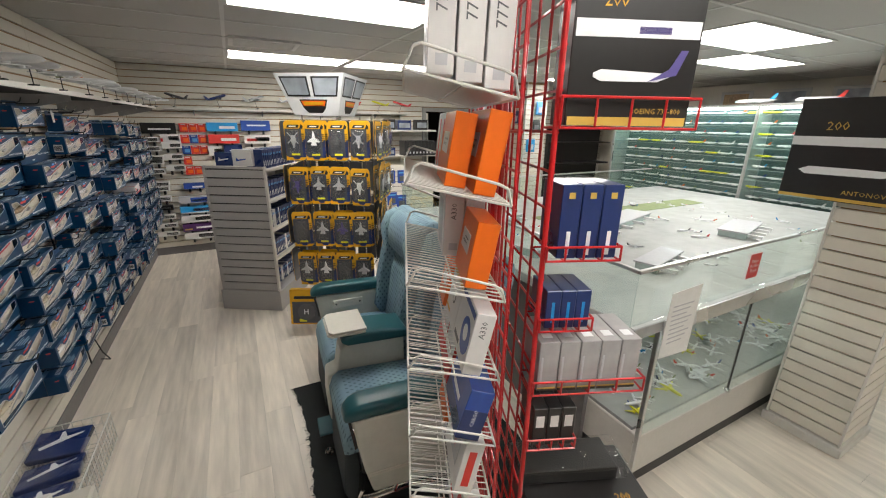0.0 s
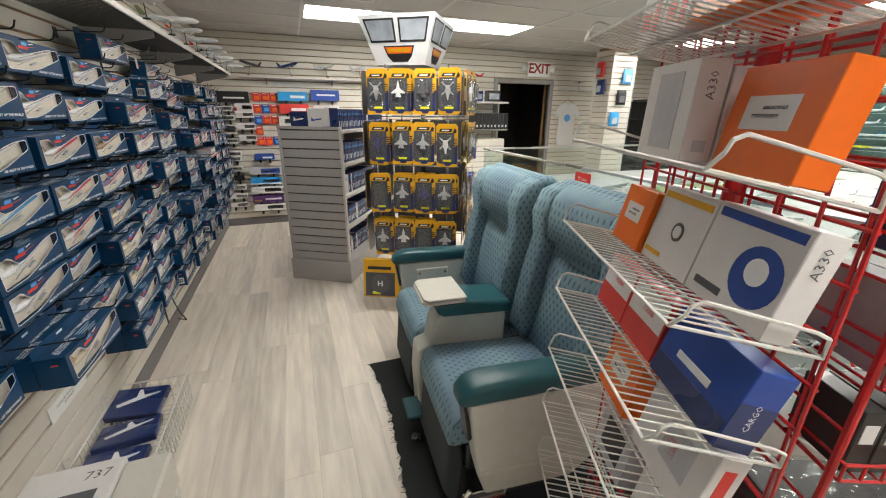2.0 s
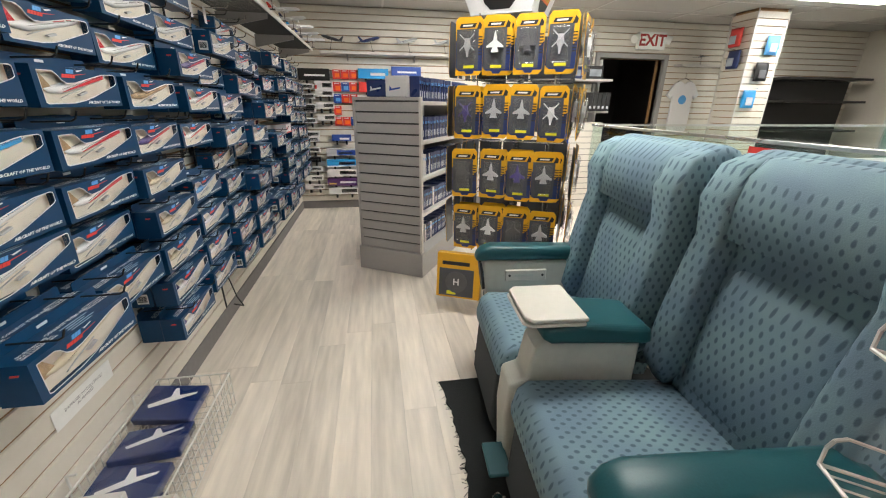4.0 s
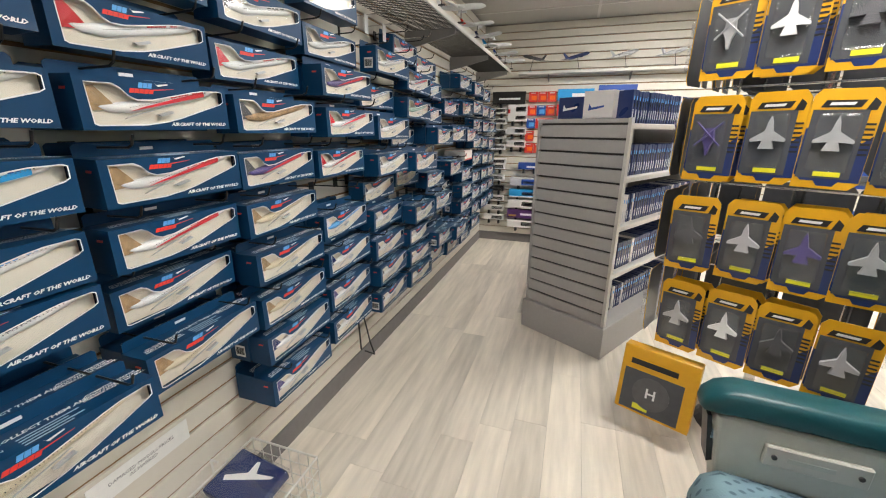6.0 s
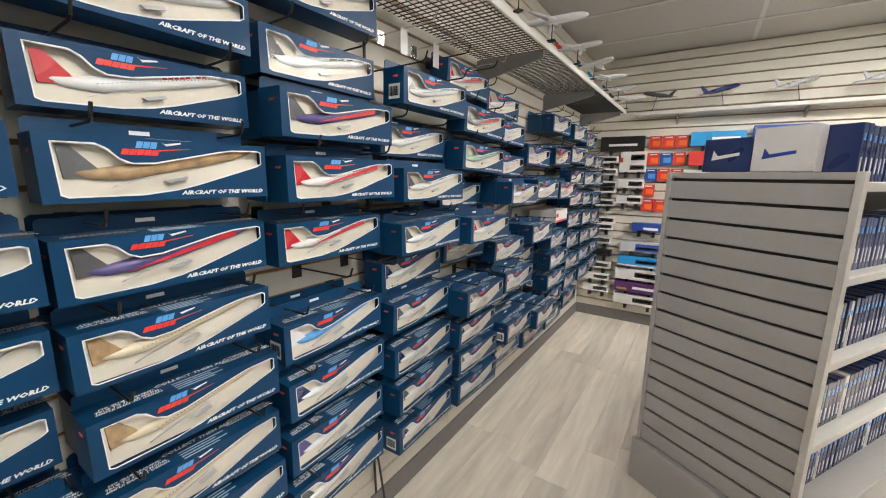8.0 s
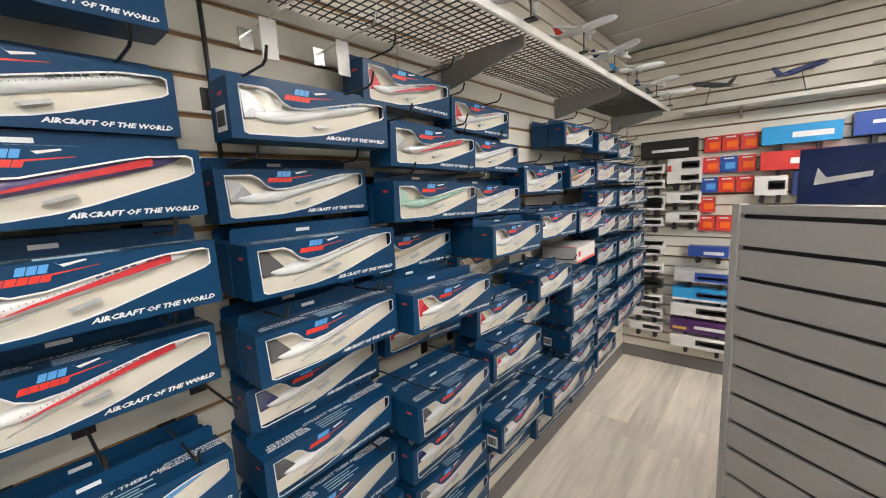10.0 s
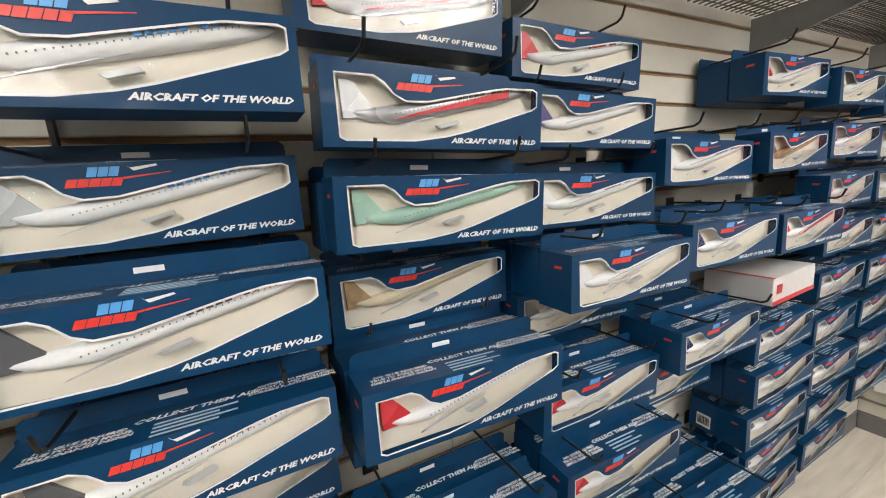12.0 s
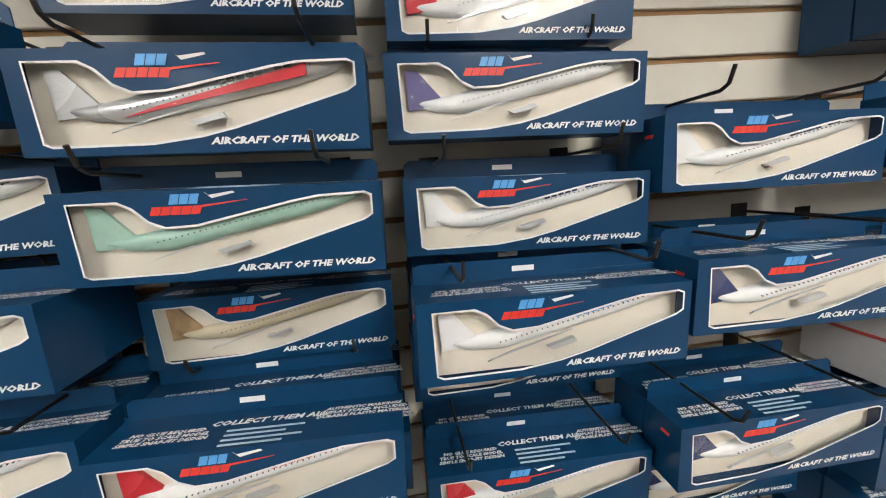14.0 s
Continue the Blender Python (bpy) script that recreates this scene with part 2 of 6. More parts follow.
def letters(text, size, material, bold=0.0, shear=0.0, align="CENTER", wide=1.0):
    """Built-in font, turned into a flat mesh in its own XY plane."""
    cu = bpy.data.curves.new("lettering", "FONT")
    cu.body, cu.size, cu.align_x, cu.align_y = text, size, align, "CENTER"
    cu.offset, cu.shear, cu.resolution_u = bold, shear, 1
    tmp = bpy.data.objects.new("lettering", cu)
    scene.collection.objects.link(tmp)
    dg = bpy.context.evaluated_depsgraph_get()
    me = bpy.data.meshes.new_from_object(tmp.evaluated_get(dg))
    bpy.data.objects.remove(tmp)
    me.materials.clear()
    me.materials.append(material)
    for v in me.vertices:
        v.co.x *= wide
    return me


def fill_ring(bm, outer, inner, axis_x):
    """A flat panel at x with a hole; outlines in (y, z)."""
    tris = tessellate_polygon([[Vector((p[0], p[1], 0)) for p in outer], [Vector((p[0], p[1], 0)) for p in inner]])
    vs = [bm.verts.new((axis_x, p[0], p[1])) for p in (*outer, *inner)]
    for t in tris:
        try:
            bm.faces.new([vs[i] for i in t])
        except ValueError:
            pass
    return vs
PITCH = 0.0762
CEIL = 2.38
XR, YB, YF = 8.2, 7.0, -2.6  # right wall, back wall, wall behind


# ---- structure ----
struct("floor", B(-0.1, YF - 0.1, -0.12, XR + 0.1, YB + 0.1, -0.004), M_KICK, "grey wood-look plank floor of the shop", "floor")
for nm, (a, b, c, d) in {"wall_left": (-0.16, YF - 0.16, -0.03, YB + 0.16), "wall_right": (XR, YF - 0.16, XR + 0.14, YB + 0.16),
                         "wall_behind": (-0.03, YF - 0.16, XR, YF)}.items():
    struct(nm, B(a, b, -0.1, c, d, CEIL + 0.12), M_MDF if nm == "wall_left" else M_SLAT, "slatted display wall in cream laminate", "wall")
W_LEFT, W_RIGHT = bpy.data.objects["wall_left"], bpy.data.objects["wall_right"]
DX0, DX1, DTOP = 3.98, 4.93, 1.93  # doorway in the back wall
bm = bmesh.new()
quadbox(bm, -0.03, YB + 0.03, -0.1, DX0, YB + 0.16, CEIL + 0.12)
quadbox(bm, DX1, YB + 0.03, -0.1, XR, YB + 0.16, CEIL + 0.12)
quadbox(bm, DX0, YB + 0.03, DTOP, DX1, YB + 0.16, CEIL + 0.12)
W_BACK = struct("wall_back", bm, M_MDF, "slatted cream back wall with a doorway", "wall")
# room behind the doorway, its lack of light painted as near-black walls
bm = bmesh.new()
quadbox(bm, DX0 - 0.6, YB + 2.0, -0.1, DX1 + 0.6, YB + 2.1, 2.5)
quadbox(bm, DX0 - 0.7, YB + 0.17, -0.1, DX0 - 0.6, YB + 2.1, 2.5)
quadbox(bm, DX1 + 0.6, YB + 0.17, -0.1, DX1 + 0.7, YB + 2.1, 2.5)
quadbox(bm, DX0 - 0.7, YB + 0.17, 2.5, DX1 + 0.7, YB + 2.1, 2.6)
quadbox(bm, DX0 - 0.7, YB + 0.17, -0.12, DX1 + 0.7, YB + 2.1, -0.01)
struct("wall_storeroom", bm, M_ROOMSHADE, "room behind the doorway, its darkness painted near-black", "wall")
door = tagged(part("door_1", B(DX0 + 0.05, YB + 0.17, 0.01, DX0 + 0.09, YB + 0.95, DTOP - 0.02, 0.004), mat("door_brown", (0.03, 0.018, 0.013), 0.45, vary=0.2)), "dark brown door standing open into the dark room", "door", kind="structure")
part("door_handle", rod(bmesh.new(), (DX0 + 0.09, YB + 0.88, 1.0), (DX0 + 0.15, YB + 0.88, 1.0), 0.012, 10), M_CHROME, door)
bm = bmesh.new()
quadbox(bm, DX0 - 0.06, YB - 0.025, 0, DX0, YB + 0.1, DTOP + 0.06, 0.004)
quadbox(bm, DX1, YB - 0.025, 0, DX1 + 0.06, YB + 0.1, DTOP + 0.06, 0.004)
quadbox(bm, DX0, YB - 0.025, DTOP, DX1, YB + 0.1, DTOP + 0.06, 0.004)
struct("trim_door", bm, M_FRAME, "grey metal door frame", "door frame")


def slats(parent, along, fixed, spans, z0, z1, sign, material=M_SLAT):
    """Slats of a slatwall, each a strip with a recessed joint below it."""
    k = 0
    z = z0
    shared = {}
    while z < z1 - 0.01:
        h = min(PITCH - 0.0105, z1 - z)
        for a, b in spans:
            key = (round(b - a, 3), round(h, 4))
            if key not in shared:
                bm = bmesh.new()
                if along == "y":
                    quadbox(bm, -0.03, 0.001, 0, 0, b - a - 0.001, h, 0.0015)
                else:
                    quadbox(bm, 0.001, -0.03, 0, b - a - 0.001, 0, h, 0.0015)
                shared[key] = data_of(bm, "slat", material)
            loc = (fixed, a, z) if along == "y" else (a, fixed, z)
            rot = 0
            if along == "y" and sign < 0:
                loc, rot = (fixed, b, z), 180
            if along == "x" and sign < 0:
                rot, loc = 180, (b, fixed, z)
            part("slat", shared[key], material, parent, m=pose(*loc, 0, 0, rot))
        z += PITCH
        k += 1


part("groove_core", B(-0.028, YF, 0.10, -0.009, 7.0, CEIL), M_MDF, W_LEFT, "brown board core showing in the slat joints")
slats(W_LEFT, "y", 0.0, [(YF, -0.3), (-0.3, 2.14), (2.14, 4.58), (4.58, 7.0)], 0.10, CEIL, 1)
slats(W_BACK, "x", YB, [(0.0, 2.44), (2.44, DX0 - 0.06)], 0.10, CEIL, -1)
slats(W_BACK, "x", YB, [(DX1 + 0.06, 6.6), (6.6, XR)], 0.10, CEIL, -1)
slats(W_BACK, "x", YB, [(DX0 - 0.06, DX1 + 0.06)], 0.10 + PITCH * 25, CEIL, -1)
struct("baseboard_left", B(-0.03, YF, -0.004, 0.004, 7.0, 0.096, 0.003), M_KICK, "dark grey kick board under the slatwall", "baseboard")
bm = quadbox(bmesh.new(), 0.004, YB - 0.004, -0.004, DX0 - 0.062, YB + 0.03, 0.096, 0.003)
quadbox(bm, DX1 + 0.062, YB - 0.004, -0.004, XR, YB + 0.03, 0.096, 0.003)
struct("baseboard_back", bm, M_KICK, "dark grey kick board under the slatwall", "baseboard")

# ceiling: tiles set into a white grid, one mesh
# sixth and seventh panels are assumed lights, unseen behind the starting point
PANELS = [(1.15, 2.33, 5.33, 5.92), (2.37, 3.55, 5.33, 5.92), (1.15, 2.33, 3.06, 3.65), (4.05, 5.21, 2.35, 2.95), (5.27, 6.43, 2.98, 3.57), (1.14, 2.30, 0.30, 0.90), (4.05, 5.21, -0.6, 0.0), (5.27, 6.43, 5.12, 5.72)]
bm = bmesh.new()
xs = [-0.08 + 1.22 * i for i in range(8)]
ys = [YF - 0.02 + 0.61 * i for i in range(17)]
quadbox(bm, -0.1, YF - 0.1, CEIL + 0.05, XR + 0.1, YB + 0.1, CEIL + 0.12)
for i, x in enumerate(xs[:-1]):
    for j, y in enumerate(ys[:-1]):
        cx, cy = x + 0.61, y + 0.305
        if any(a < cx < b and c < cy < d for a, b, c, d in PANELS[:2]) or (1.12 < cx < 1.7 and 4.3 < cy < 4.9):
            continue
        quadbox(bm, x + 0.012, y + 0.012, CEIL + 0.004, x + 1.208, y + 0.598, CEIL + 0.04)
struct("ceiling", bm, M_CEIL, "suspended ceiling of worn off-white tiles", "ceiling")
bm = bmesh.new()
for x in xs:
    quadbox(bm, x - 0.012, YF, CEIL, x + 0.012, YB, CEIL + 0.012)
for y in ys:
    quadbox(bm, -0.03, y - 0.012, CEIL - 0.001, XR, y + 0.012, CEIL + 0.011)
struct("trim_ceiling_grid", bm, M_TBAR, "white metal ceiling grid", "ceiling grid")
for a, b, c, d in PANELS:
    t = thing("ceiling_light", "recessed fluorescent ceiling panel, switched on", "ceiling light", pose((a + b) / 2, (c + d) / 2, CEIL), group="ceiling lights")
    w, h = (b - a) / 2, (d - c) / 2
    bm = bmesh.new()
    for q in ((-w, -h, w, -h + 0.02), (-w, h - 0.02, w, h), (-w, -h + 0.02, -w + 0.02, h - 0.02), (w - 0.02, -h + 0.02, w, h - 0.02)):
        quadbox(bm, q[0], q[1], -0.004, q[2], q[3], 0.02)
    part("frame", bm, M_TBAR, t)
    part("diffuser", B(-w + 0.02, -h + 0.02, 0.0, w - 0.02, h - 0.02, 0.012), M_PANEL, t)
# air vent
vent = thing("ceiling_vent", "white metal air vent with dark slots in the ceiling", "air vent", pose(1.44, 4.80, CEIL - 0.004))
bm = bmesh.new()
for q in ((-0.27, -0.2, 0.27, -0.165), (-0.27, 0.165, 0.27, 0.2), (-0.27, -0.165, -0.235, 0.165), (0.235, -0.165, 0.27, 0.165)):
    quadbox(bm, q[0], q[1], -0.012, q[2], q[3], 0.02)
part("frame", bm, M_TBAR, vent)
part("backing", B(-0.235, -0.165, 0.012, 0.235, 0.165, 0.02), M_BLACK, vent)
for i in range(6):
    part("slat", B(-0.235, -0.15 + i * 0.055, -0.01, 0.235, -0.125 + i * 0.055, 0.004), M_TBAR, vent)


# ---- overhead wire shelf along the left wall ----
sh = thing("wire_shelf", "long overhead wire shelf with a white price rail", "shelf", pose(0, 0, 1.88))
part("price_rail", B(0.333, -1.0, -0.010, 0.345, 6.72, 0.016, 0.003), M_WIREW, sh, "white front price rail")
bm = bmesh.new()
for i in range(12):
    rod(bm, (0.02 + i * 0.028, -1.0, 0.006), (0.02 + i * 0.028, 6.72, 0.006), 0.002, 5)
for i in range(300):
    rod(bm, (0.01, -1.0 + i * 0.02575, 0.0), (0.33, -1.0 + i * 0.02575, 0.0), 0.0022, 4)
part("wire_deck", bm, mat("wire_zinc", (0.08, 0.08, 0.075), 0.5, metal=0.3, vary=0.1), sh)
for i in range(9):
    y = -0.7 + i * 0.915
    part("bracket", slab(bmesh.new(), [(0.0, -0.10), (0.02, -0.10), (0.32, -0.035), (0.32, -0.004), (0.0, -0.004)], "y", y - 0.006, y + 0.006), M_FRAME, sh)


# ---- model aeroplane, nose towards +x ----
def plane_bm(length, span, pitch=0.0):
    bm = bmesh.new()
    L = length
    prof = [(-0.5, 0.006, 0.02), (-0.44, 0.018, 0.016), (-0.3, 0.045, 0.004), (-0.15, 0.056, 0), (0.3, 0.056, 0), (0.4, 0.05, -0.002), (0.46, 0.034, -0.006), (0.495, 0.01, -0.01)]
    loft(bm, [[(x * L, r * L * math.cos(a), z * L + r * L * math.sin(a)) for a in [k * math.pi / 4 for k in range(8)]] for x, r, z in prof])
    for s in (1, -1):
        slab(bm, [(0.10 * L, s * 0.03 * L), (-0.06 * L, s * 0.03 * L), (-0.20 * L, s * span / 2), (-0.15 * L, s * span / 2)], "z", -0.022 * L, -0.010 * L)
        slab(bm, [(-0.38 * L, 0), (-0.47 * L, 0), (-0.52 * L, s * 0.17 * L), (-0.48 * L, s * 0.17 * L)], "z", 0.018 * L, 0.026 * L)
        rod(bm, (-0.02 * L, s * 0.16 * L, -0.04 * L), (0.08 * L, s * 0.16 * L, -0.04 * L), 0.022 * L, 8)
    return bm


def fin_bm(L):
    return slab(bmesh.new(), [(-0.34 * L, 0.04 * L), (-0.46 * L, 0.03 * L), (-0.53 * L, 0.19 * L), (-0.47 * L, 0.19 * L)], "y", -0.006 * L, 0.006 * L)


PLANE_ME = data_of(plane_bm(1.0, 0.95), "fuselage", M_WHITE, True)
FIN_ME = data_of(fin_bm(1.0), "tail_fin", M_WHITE)


def model_plane(loc, size, yaw, body, tail, label, group, pitch=0.0, roll=0.0, stand=0.0):
    t = thing("model_airplane", label, "model airplane", pose(*loc, roll, -pitch, yaw), group)
    a = part("fuselage", PLANE_ME, body, t)
    b = part("tail_fin", FIN_ME, tail, t)
    for o, mm in ((a, body), (b, tail)):
        o.scale = (size, size, size)
        o.material_slots[0].link = "OBJECT"
        o.material_slots[0].material = mm
    if stand:
        bm = rod(bmesh.new(), (0, 0, -0.03 * size), (0, 0, -stand), 0.0022, 6)
        quadbox(bm, -0.06 * size, -0.05 * size, -stand, 0.06 * size, 0.05 * size, -stand + 0.006, 0.002)
        part("stand", bm, M_BLACK, t)
    return t


rnd = random.Random(4)
TAILS = [M_RED, M_CARDB, M_CYAN, M_BLUE, M_SMOKE, M_GREEN, M_ORANGE, M_WHITE]
for i in range(13):
    y = 2.2 + i * 0.36 + rnd.uniform(-0.05, 0.05)
    model_plane((0.37, y, 1.965), 0.25 + rnd.uniform(-0.02, 0.05), rnd.uniform(-40, 10), M_WHITE, TAILS[i % 8], "white model airliner on the overhead wire shelf", "planes on the wire shelf", stand=0.08)


# ---- left wall: boxed models on hooks ----
W, HB, D = 0.338, 0.100, 0.078
WIN = [(0.055, 0.87), (0.195, 0.87), (0.235, 0.80), (0.275, 0.66), (0.325, 0.585), (0.42, 0.60), (0.72, 0.82), (0.80, 0.865), (0.945, 0.885), (0.965, 0.86), (0.965, 0.66), (0.94, 0.61), (0.60, 0.26), (0.50, 0.18), (0.36, 0.115), (0.085, 0.10), (0.065, 0.13)]


def grow(loop, d):
    out = []
    k = len(loop)
    for i in range(k):
        a, b, c = Vector(loop[i - 1]), Vector(loop[i]), Vector(loop[(i + 1) % k])
        n1 = Vector(((b - a).y, -(b - a).x)).normalized()
        n2 = Vector(((c - b).y, -(c - b).x)).normalized()
        nn = (n1 + n2)
        nn = nn.normalized() if nn.length > 1e-5 else n1
        out.append(tuple(b - nn * d))
    return out


class BoxKit:
    """Shared meshes of one size of carton; the front looks to +x, the length runs along +y."""

    def __init__(self, w, h, d):
        self.w, self.h, self.d = w, h, d
        win = [(y * w, z * h) for y, z in WIN]
        win = list(reversed(win))
        ring = grow(win, -0.0024)
        inn = win
        bm = bmesh.new()
        front = fill_ring(bm, [(0, 0), (w, 0), (w, h), (0, h)], inn, 0.0)
        for a, b in (((0, 0), (w, 0)), ((w, 0), (w, h)), ((w, h), (0, h)), ((0, h), (0, 0))):
            bm.faces.new([bm.verts.new(p) for p in ((0, a[0], a[1]), (0, b[0], b[1]), (-d, b[0], b[1]), (-d, a[0], a[1]))])
        bm.faces.new([bm.verts.new(p) for p in ((-d, 0, 0), (-d, w, 0), (-d, w, h), (-d, 0, h))])
        bmesh.ops.remove_doubles(bm, verts=bm.verts, dist=1e-5)
        self.body = data_of(bm, "carton", M_NAVY)
        tab = [(0.01 * w, h), (0.985 * w, h), (0.985 * w, h + 0.021), (0.965 * w, h + 0.027), (0.03 * w, h + 0.027), (0.01 * w, h + 0.021)]
        bm = slab(bmesh.new(), tab, "x", -d, -d + 0.0015)
        self.tab = data_of(bm, "hang_tab", M_NAVY)
        bm = bmesh.new()
        for y0, y1, z0, z1 in ((0.40, 0.49, 0.010, 0.017),):
            quadbox(bm, -d + 0.0015, y0 * w, h + z0, -d + 0.0022, y1 * w, h + z1)
        self.tabprint = data_of(bm, "tab_print", M_WHITE)
        bm = bmesh.new()
        fill_ring(bm, ring, inn, 0.0006)
        self.ring = data_of(bm, "window_edge", M_WHITE)
        bm = bmesh.new()
        tr = tessellate_polygon([[Vector((p[0], p[1], 0)) for p in inn]])
        vs = [bm.verts.new((-0.001, p[0], p[1])) for p in inn]
        for t in tr:
            bm.faces.new([vs[i] for i in t])
        self.film = data_of(bm, "window_film", M_FILM)
        self.back = data_of(B(-0.021, 0.02 * w, 0.04 * h, -0.018, 0.98 * w, 0.96 * h), "tray", M_CREAM)
        bm = bmesh.new()  # slanted block lettering in light blue
        for i in range(3):
            y = (0.345 + i * 0.029) * w
            slab(bm, [(y, 0.845 * h), (y + 0.026 * w, 0.845 * h), (y + 0.036 * w, 0.95 * h), (y + 0.010 * w, 0.95 * h)], "x", 0.0004, 0.0009)
        self.logo1 = data_of(bm, "logo_top", M_LBLUE)
        bm = bmesh.new()
        for i in range(5):
            y = (0.285 + i * 0.030) * w
            slab(bm, [(y, 0.735 * h), (y + 0.0275 * w, 0.735 * h), (y + 0.0385 * w, 0.825 * h), (y + 0.011 * w, 0.825 * h)], "x", 0.0004, 0.0009)
        slab(bm, [(0.43 * w, 0.80 * h), (0.58 * w, 0.865 * h), (0.58 * w, 0.872 * h), (0.43 * w, 0.825 * h)], "x", 0.0004, 0.0009)
        self.logo2 = data_of(bm, "logo_base", M_RED)
        bm = bmesh.new()
        slab(bm, [(0.475 * w, 0.895 * h), (0.545 * w, 0.945 * h), (0.54 * w, 0.965 * h), (0.465 * w, 0.93 * h), (0.455 * w, 0.96 * h)], "x", 0.0004, 0.0009)
        self.logo3 = data_of(bm, "logo_plane", M_WHITE)
        turn = Matrix(((0, 0, 1, 0), (1, 0, 0, 0), (0, 1, 0, 0), (0, 0, 0, 1)))  # text plane onto the front
        me = letters("AIRCRAFT OF THE WORLD", 0.0096 * w / 0.338, M_WHITE, 0.0004, 0.28, "RIGHT", 1.27)
        me.transform(Matrix.Translation((0.0008, 0.965 * w, 0.115 * h)) @ turn)
        self.slogan = me
        flat = Matrix(((0, -1, 0, 0), (1, 0, 0, 0), (0, 0, 1, 0), (0, 0, 0, 1)))
        me = letters("COLLECT THEM ALL", 0.0125 * w / 0.338, M_WHITE, 0.0005, 0.2, "CENTER", 1.18)
        me.transform(Matrix.Translation((-0.62 * d, 0.53 * w, h + 0.0006)) @ flat)
        self.top1 = me
        me = letters("NO GLUE REQUIRED\nTRUE TO SCALE MODEL\nSIMPLE SNAP-FIT DESIGN", 0.0080 * w / 0.338, M_WHITE, 0.00035, 0.2, "CENTER", 1.1)
        me.transform(Matrix.Translation((-0.42 * d, 0.2 * w, h + 0.0006)) @ flat)
        self.top2 = me
        me = letters("AUTHENTIC MARKINGS\nDISPLAY STAND INCLUDED\nDURABLE PLASTIC MATERIAL", 0.0078 * w / 0.338, M_WHITE, 0.00035, 0.2, "CENTER", 1.1)
        me.transform(Matrix.Translation((-0.62 * d, 0.86 * w, h + 0.0006)) @ flat)
        self.top3 = me
        bm = bmesh.new()
        for i in range(4):
            quadbox(bm, -d * (0.44 - i * 0.11), 0.40 * w, h + 0.0003, -d * (0.40 - i * 0.11), 0.66 * w - (i % 2) * 0.02, h + 0.0007)
        self.top4 = data_of(bm, "fine_print", mat("print_pale_blue", (0.40, 0.55, 0.68), 0.4))
        bm = slab(bmesh.new(), [(-0.52 * d, 0.73 * h), (-0.30 * d, 0.73 * h), (-0.27 * d, 0.78 * h), (-0.49 * d, 0.78 * h)], "y", -0.0008, -0.0001)
        self.side = data_of(bm, "side_logo", M_RED)
        bm = quadbox(bmesh.new(), -d * 0.72, -0.0006, 0.14 * h, -d * 0.2, -0.0001, 0.55 * h)
        self.label = data_of(bm, "barcode_label", M_PAPER)
        comb = [(-0.68 * d, 0.22 * h), (-0.25 * d, 0.22 * h)]  # bars rising from one base line
        for i in range(10, -1, -1):
            x0, x1 = -d * (0.68 - i * 0.04), -d * (0.66 - i * 0.04) + (i % 3) * 0.0005
            comb += [(x1, 0.235 * h), (x1, 0.48 * h), (x0, 0.48 * h), (x0, 0.235 * h)]
        bm = slab(bmesh.new(), comb, "y", -0.001, -0.0006)
        self.bars = data_of(bm, "barcode", M_BLACK)
        # the model inside: nose up and to the right
        L = 0.86 * w
        ang = math.radians(12.5)
        bm = bmesh.new()
        prof = [(0.0, 0.010, 0.05), (0.10, 0.030, 0.02), (0.24, 0.045, 0.0), (0.75, 0.046, 0), (0.88, 0.041, 0), (0.96, 0.027, -0.004), (1.0, 0.006, -0.012)]
        rings = []
        for s, r, o in prof:
            cy, cz = 0.10 * w + s * L * math.cos(ang), 0.30 * h + s * L * math.sin(ang) + o * L
            rings.append([(-0.0165 + r * L * 0.9 * math.cos(a), cy - r * L * math.sin(a) * math.sin(ang), cz + r * L * math.sin(a) * math.cos(ang)) for a in [k * math.pi / 5 for k in range(10)]])
        loft(bm, rings)
        self.fuse = data_of(bm, "model_fuselage", M_WHITE, True)
        bm = slab(bmesh.new(), [(0.085 * w, 0.36 * h), (0.23 * w, 0.42 * h), (0.12 * w, 0.83 * h), (0.075 * w, 0.83 * h)], "x", -0.0175, -0.0125)
        self.fin = data_of(bm, "model_tail", M_WHITE)
        bm = slab(bmesh.new(), [(0.33 * w, 0.33 * h), (0.55 * w, 0.52 * h), (0.30 * w, 0.28 * h), (0.24 * w, 0.22 * h)], "x", -0.006, -0.003)
        slab(bm, [(0.46 * w, 0.32 * h), (0.56 * w, 0.41 * h), (0.57 * w, 0.36 * h), (0.48 * w, 0.28 * h)], "x", -0.012, -0.004)
        self.wing = data_of(bm, "model_wing", M_SILVER)
        bm = bmesh.new()
        s0, s1 = 0.55, 0.82
        c0 = (0.10 * w + s0 * L * math.cos(ang), 0.325 * h + s0 * L * math.sin(ang))
        c1 = (0.10 * w + s1 * L * math.cos(ang), 0.325 * h + s1 * L * math.sin(ang))
        xo = -0.0165 + 0.046 * L * 0.9 + 0.0016
        for i in range(8):  # airline titles as slanted blocks
            if i == 5:
                continue
            p, q = i / 8, (i + 0.72) / 8
            u = [(c0[0] + (c1[0] - c0[0]) * k, c0[1] + (c1[1] - c0[1]) * k) for k in (p, q)]
            slab(bm, [u[0], u[1], (u[1][0] - 0.002, u[1][1] + 0.07 * h), (u[0][0] - 0.002, u[0][1] + 0.07 * h)], "x", xo - 0.002, xo)
        self.title = data_of(bm, "model_title", M_BLUE)
        bm = bmesh.new()  # cabin windows along the fuselage, and the cockpit glass
        for i in range(30):
            s = 0.22 + i * 0.0225
            y, z = 0.10 * w + s * L * math.cos(ang), 0.30 * h + s * L * math.sin(ang)
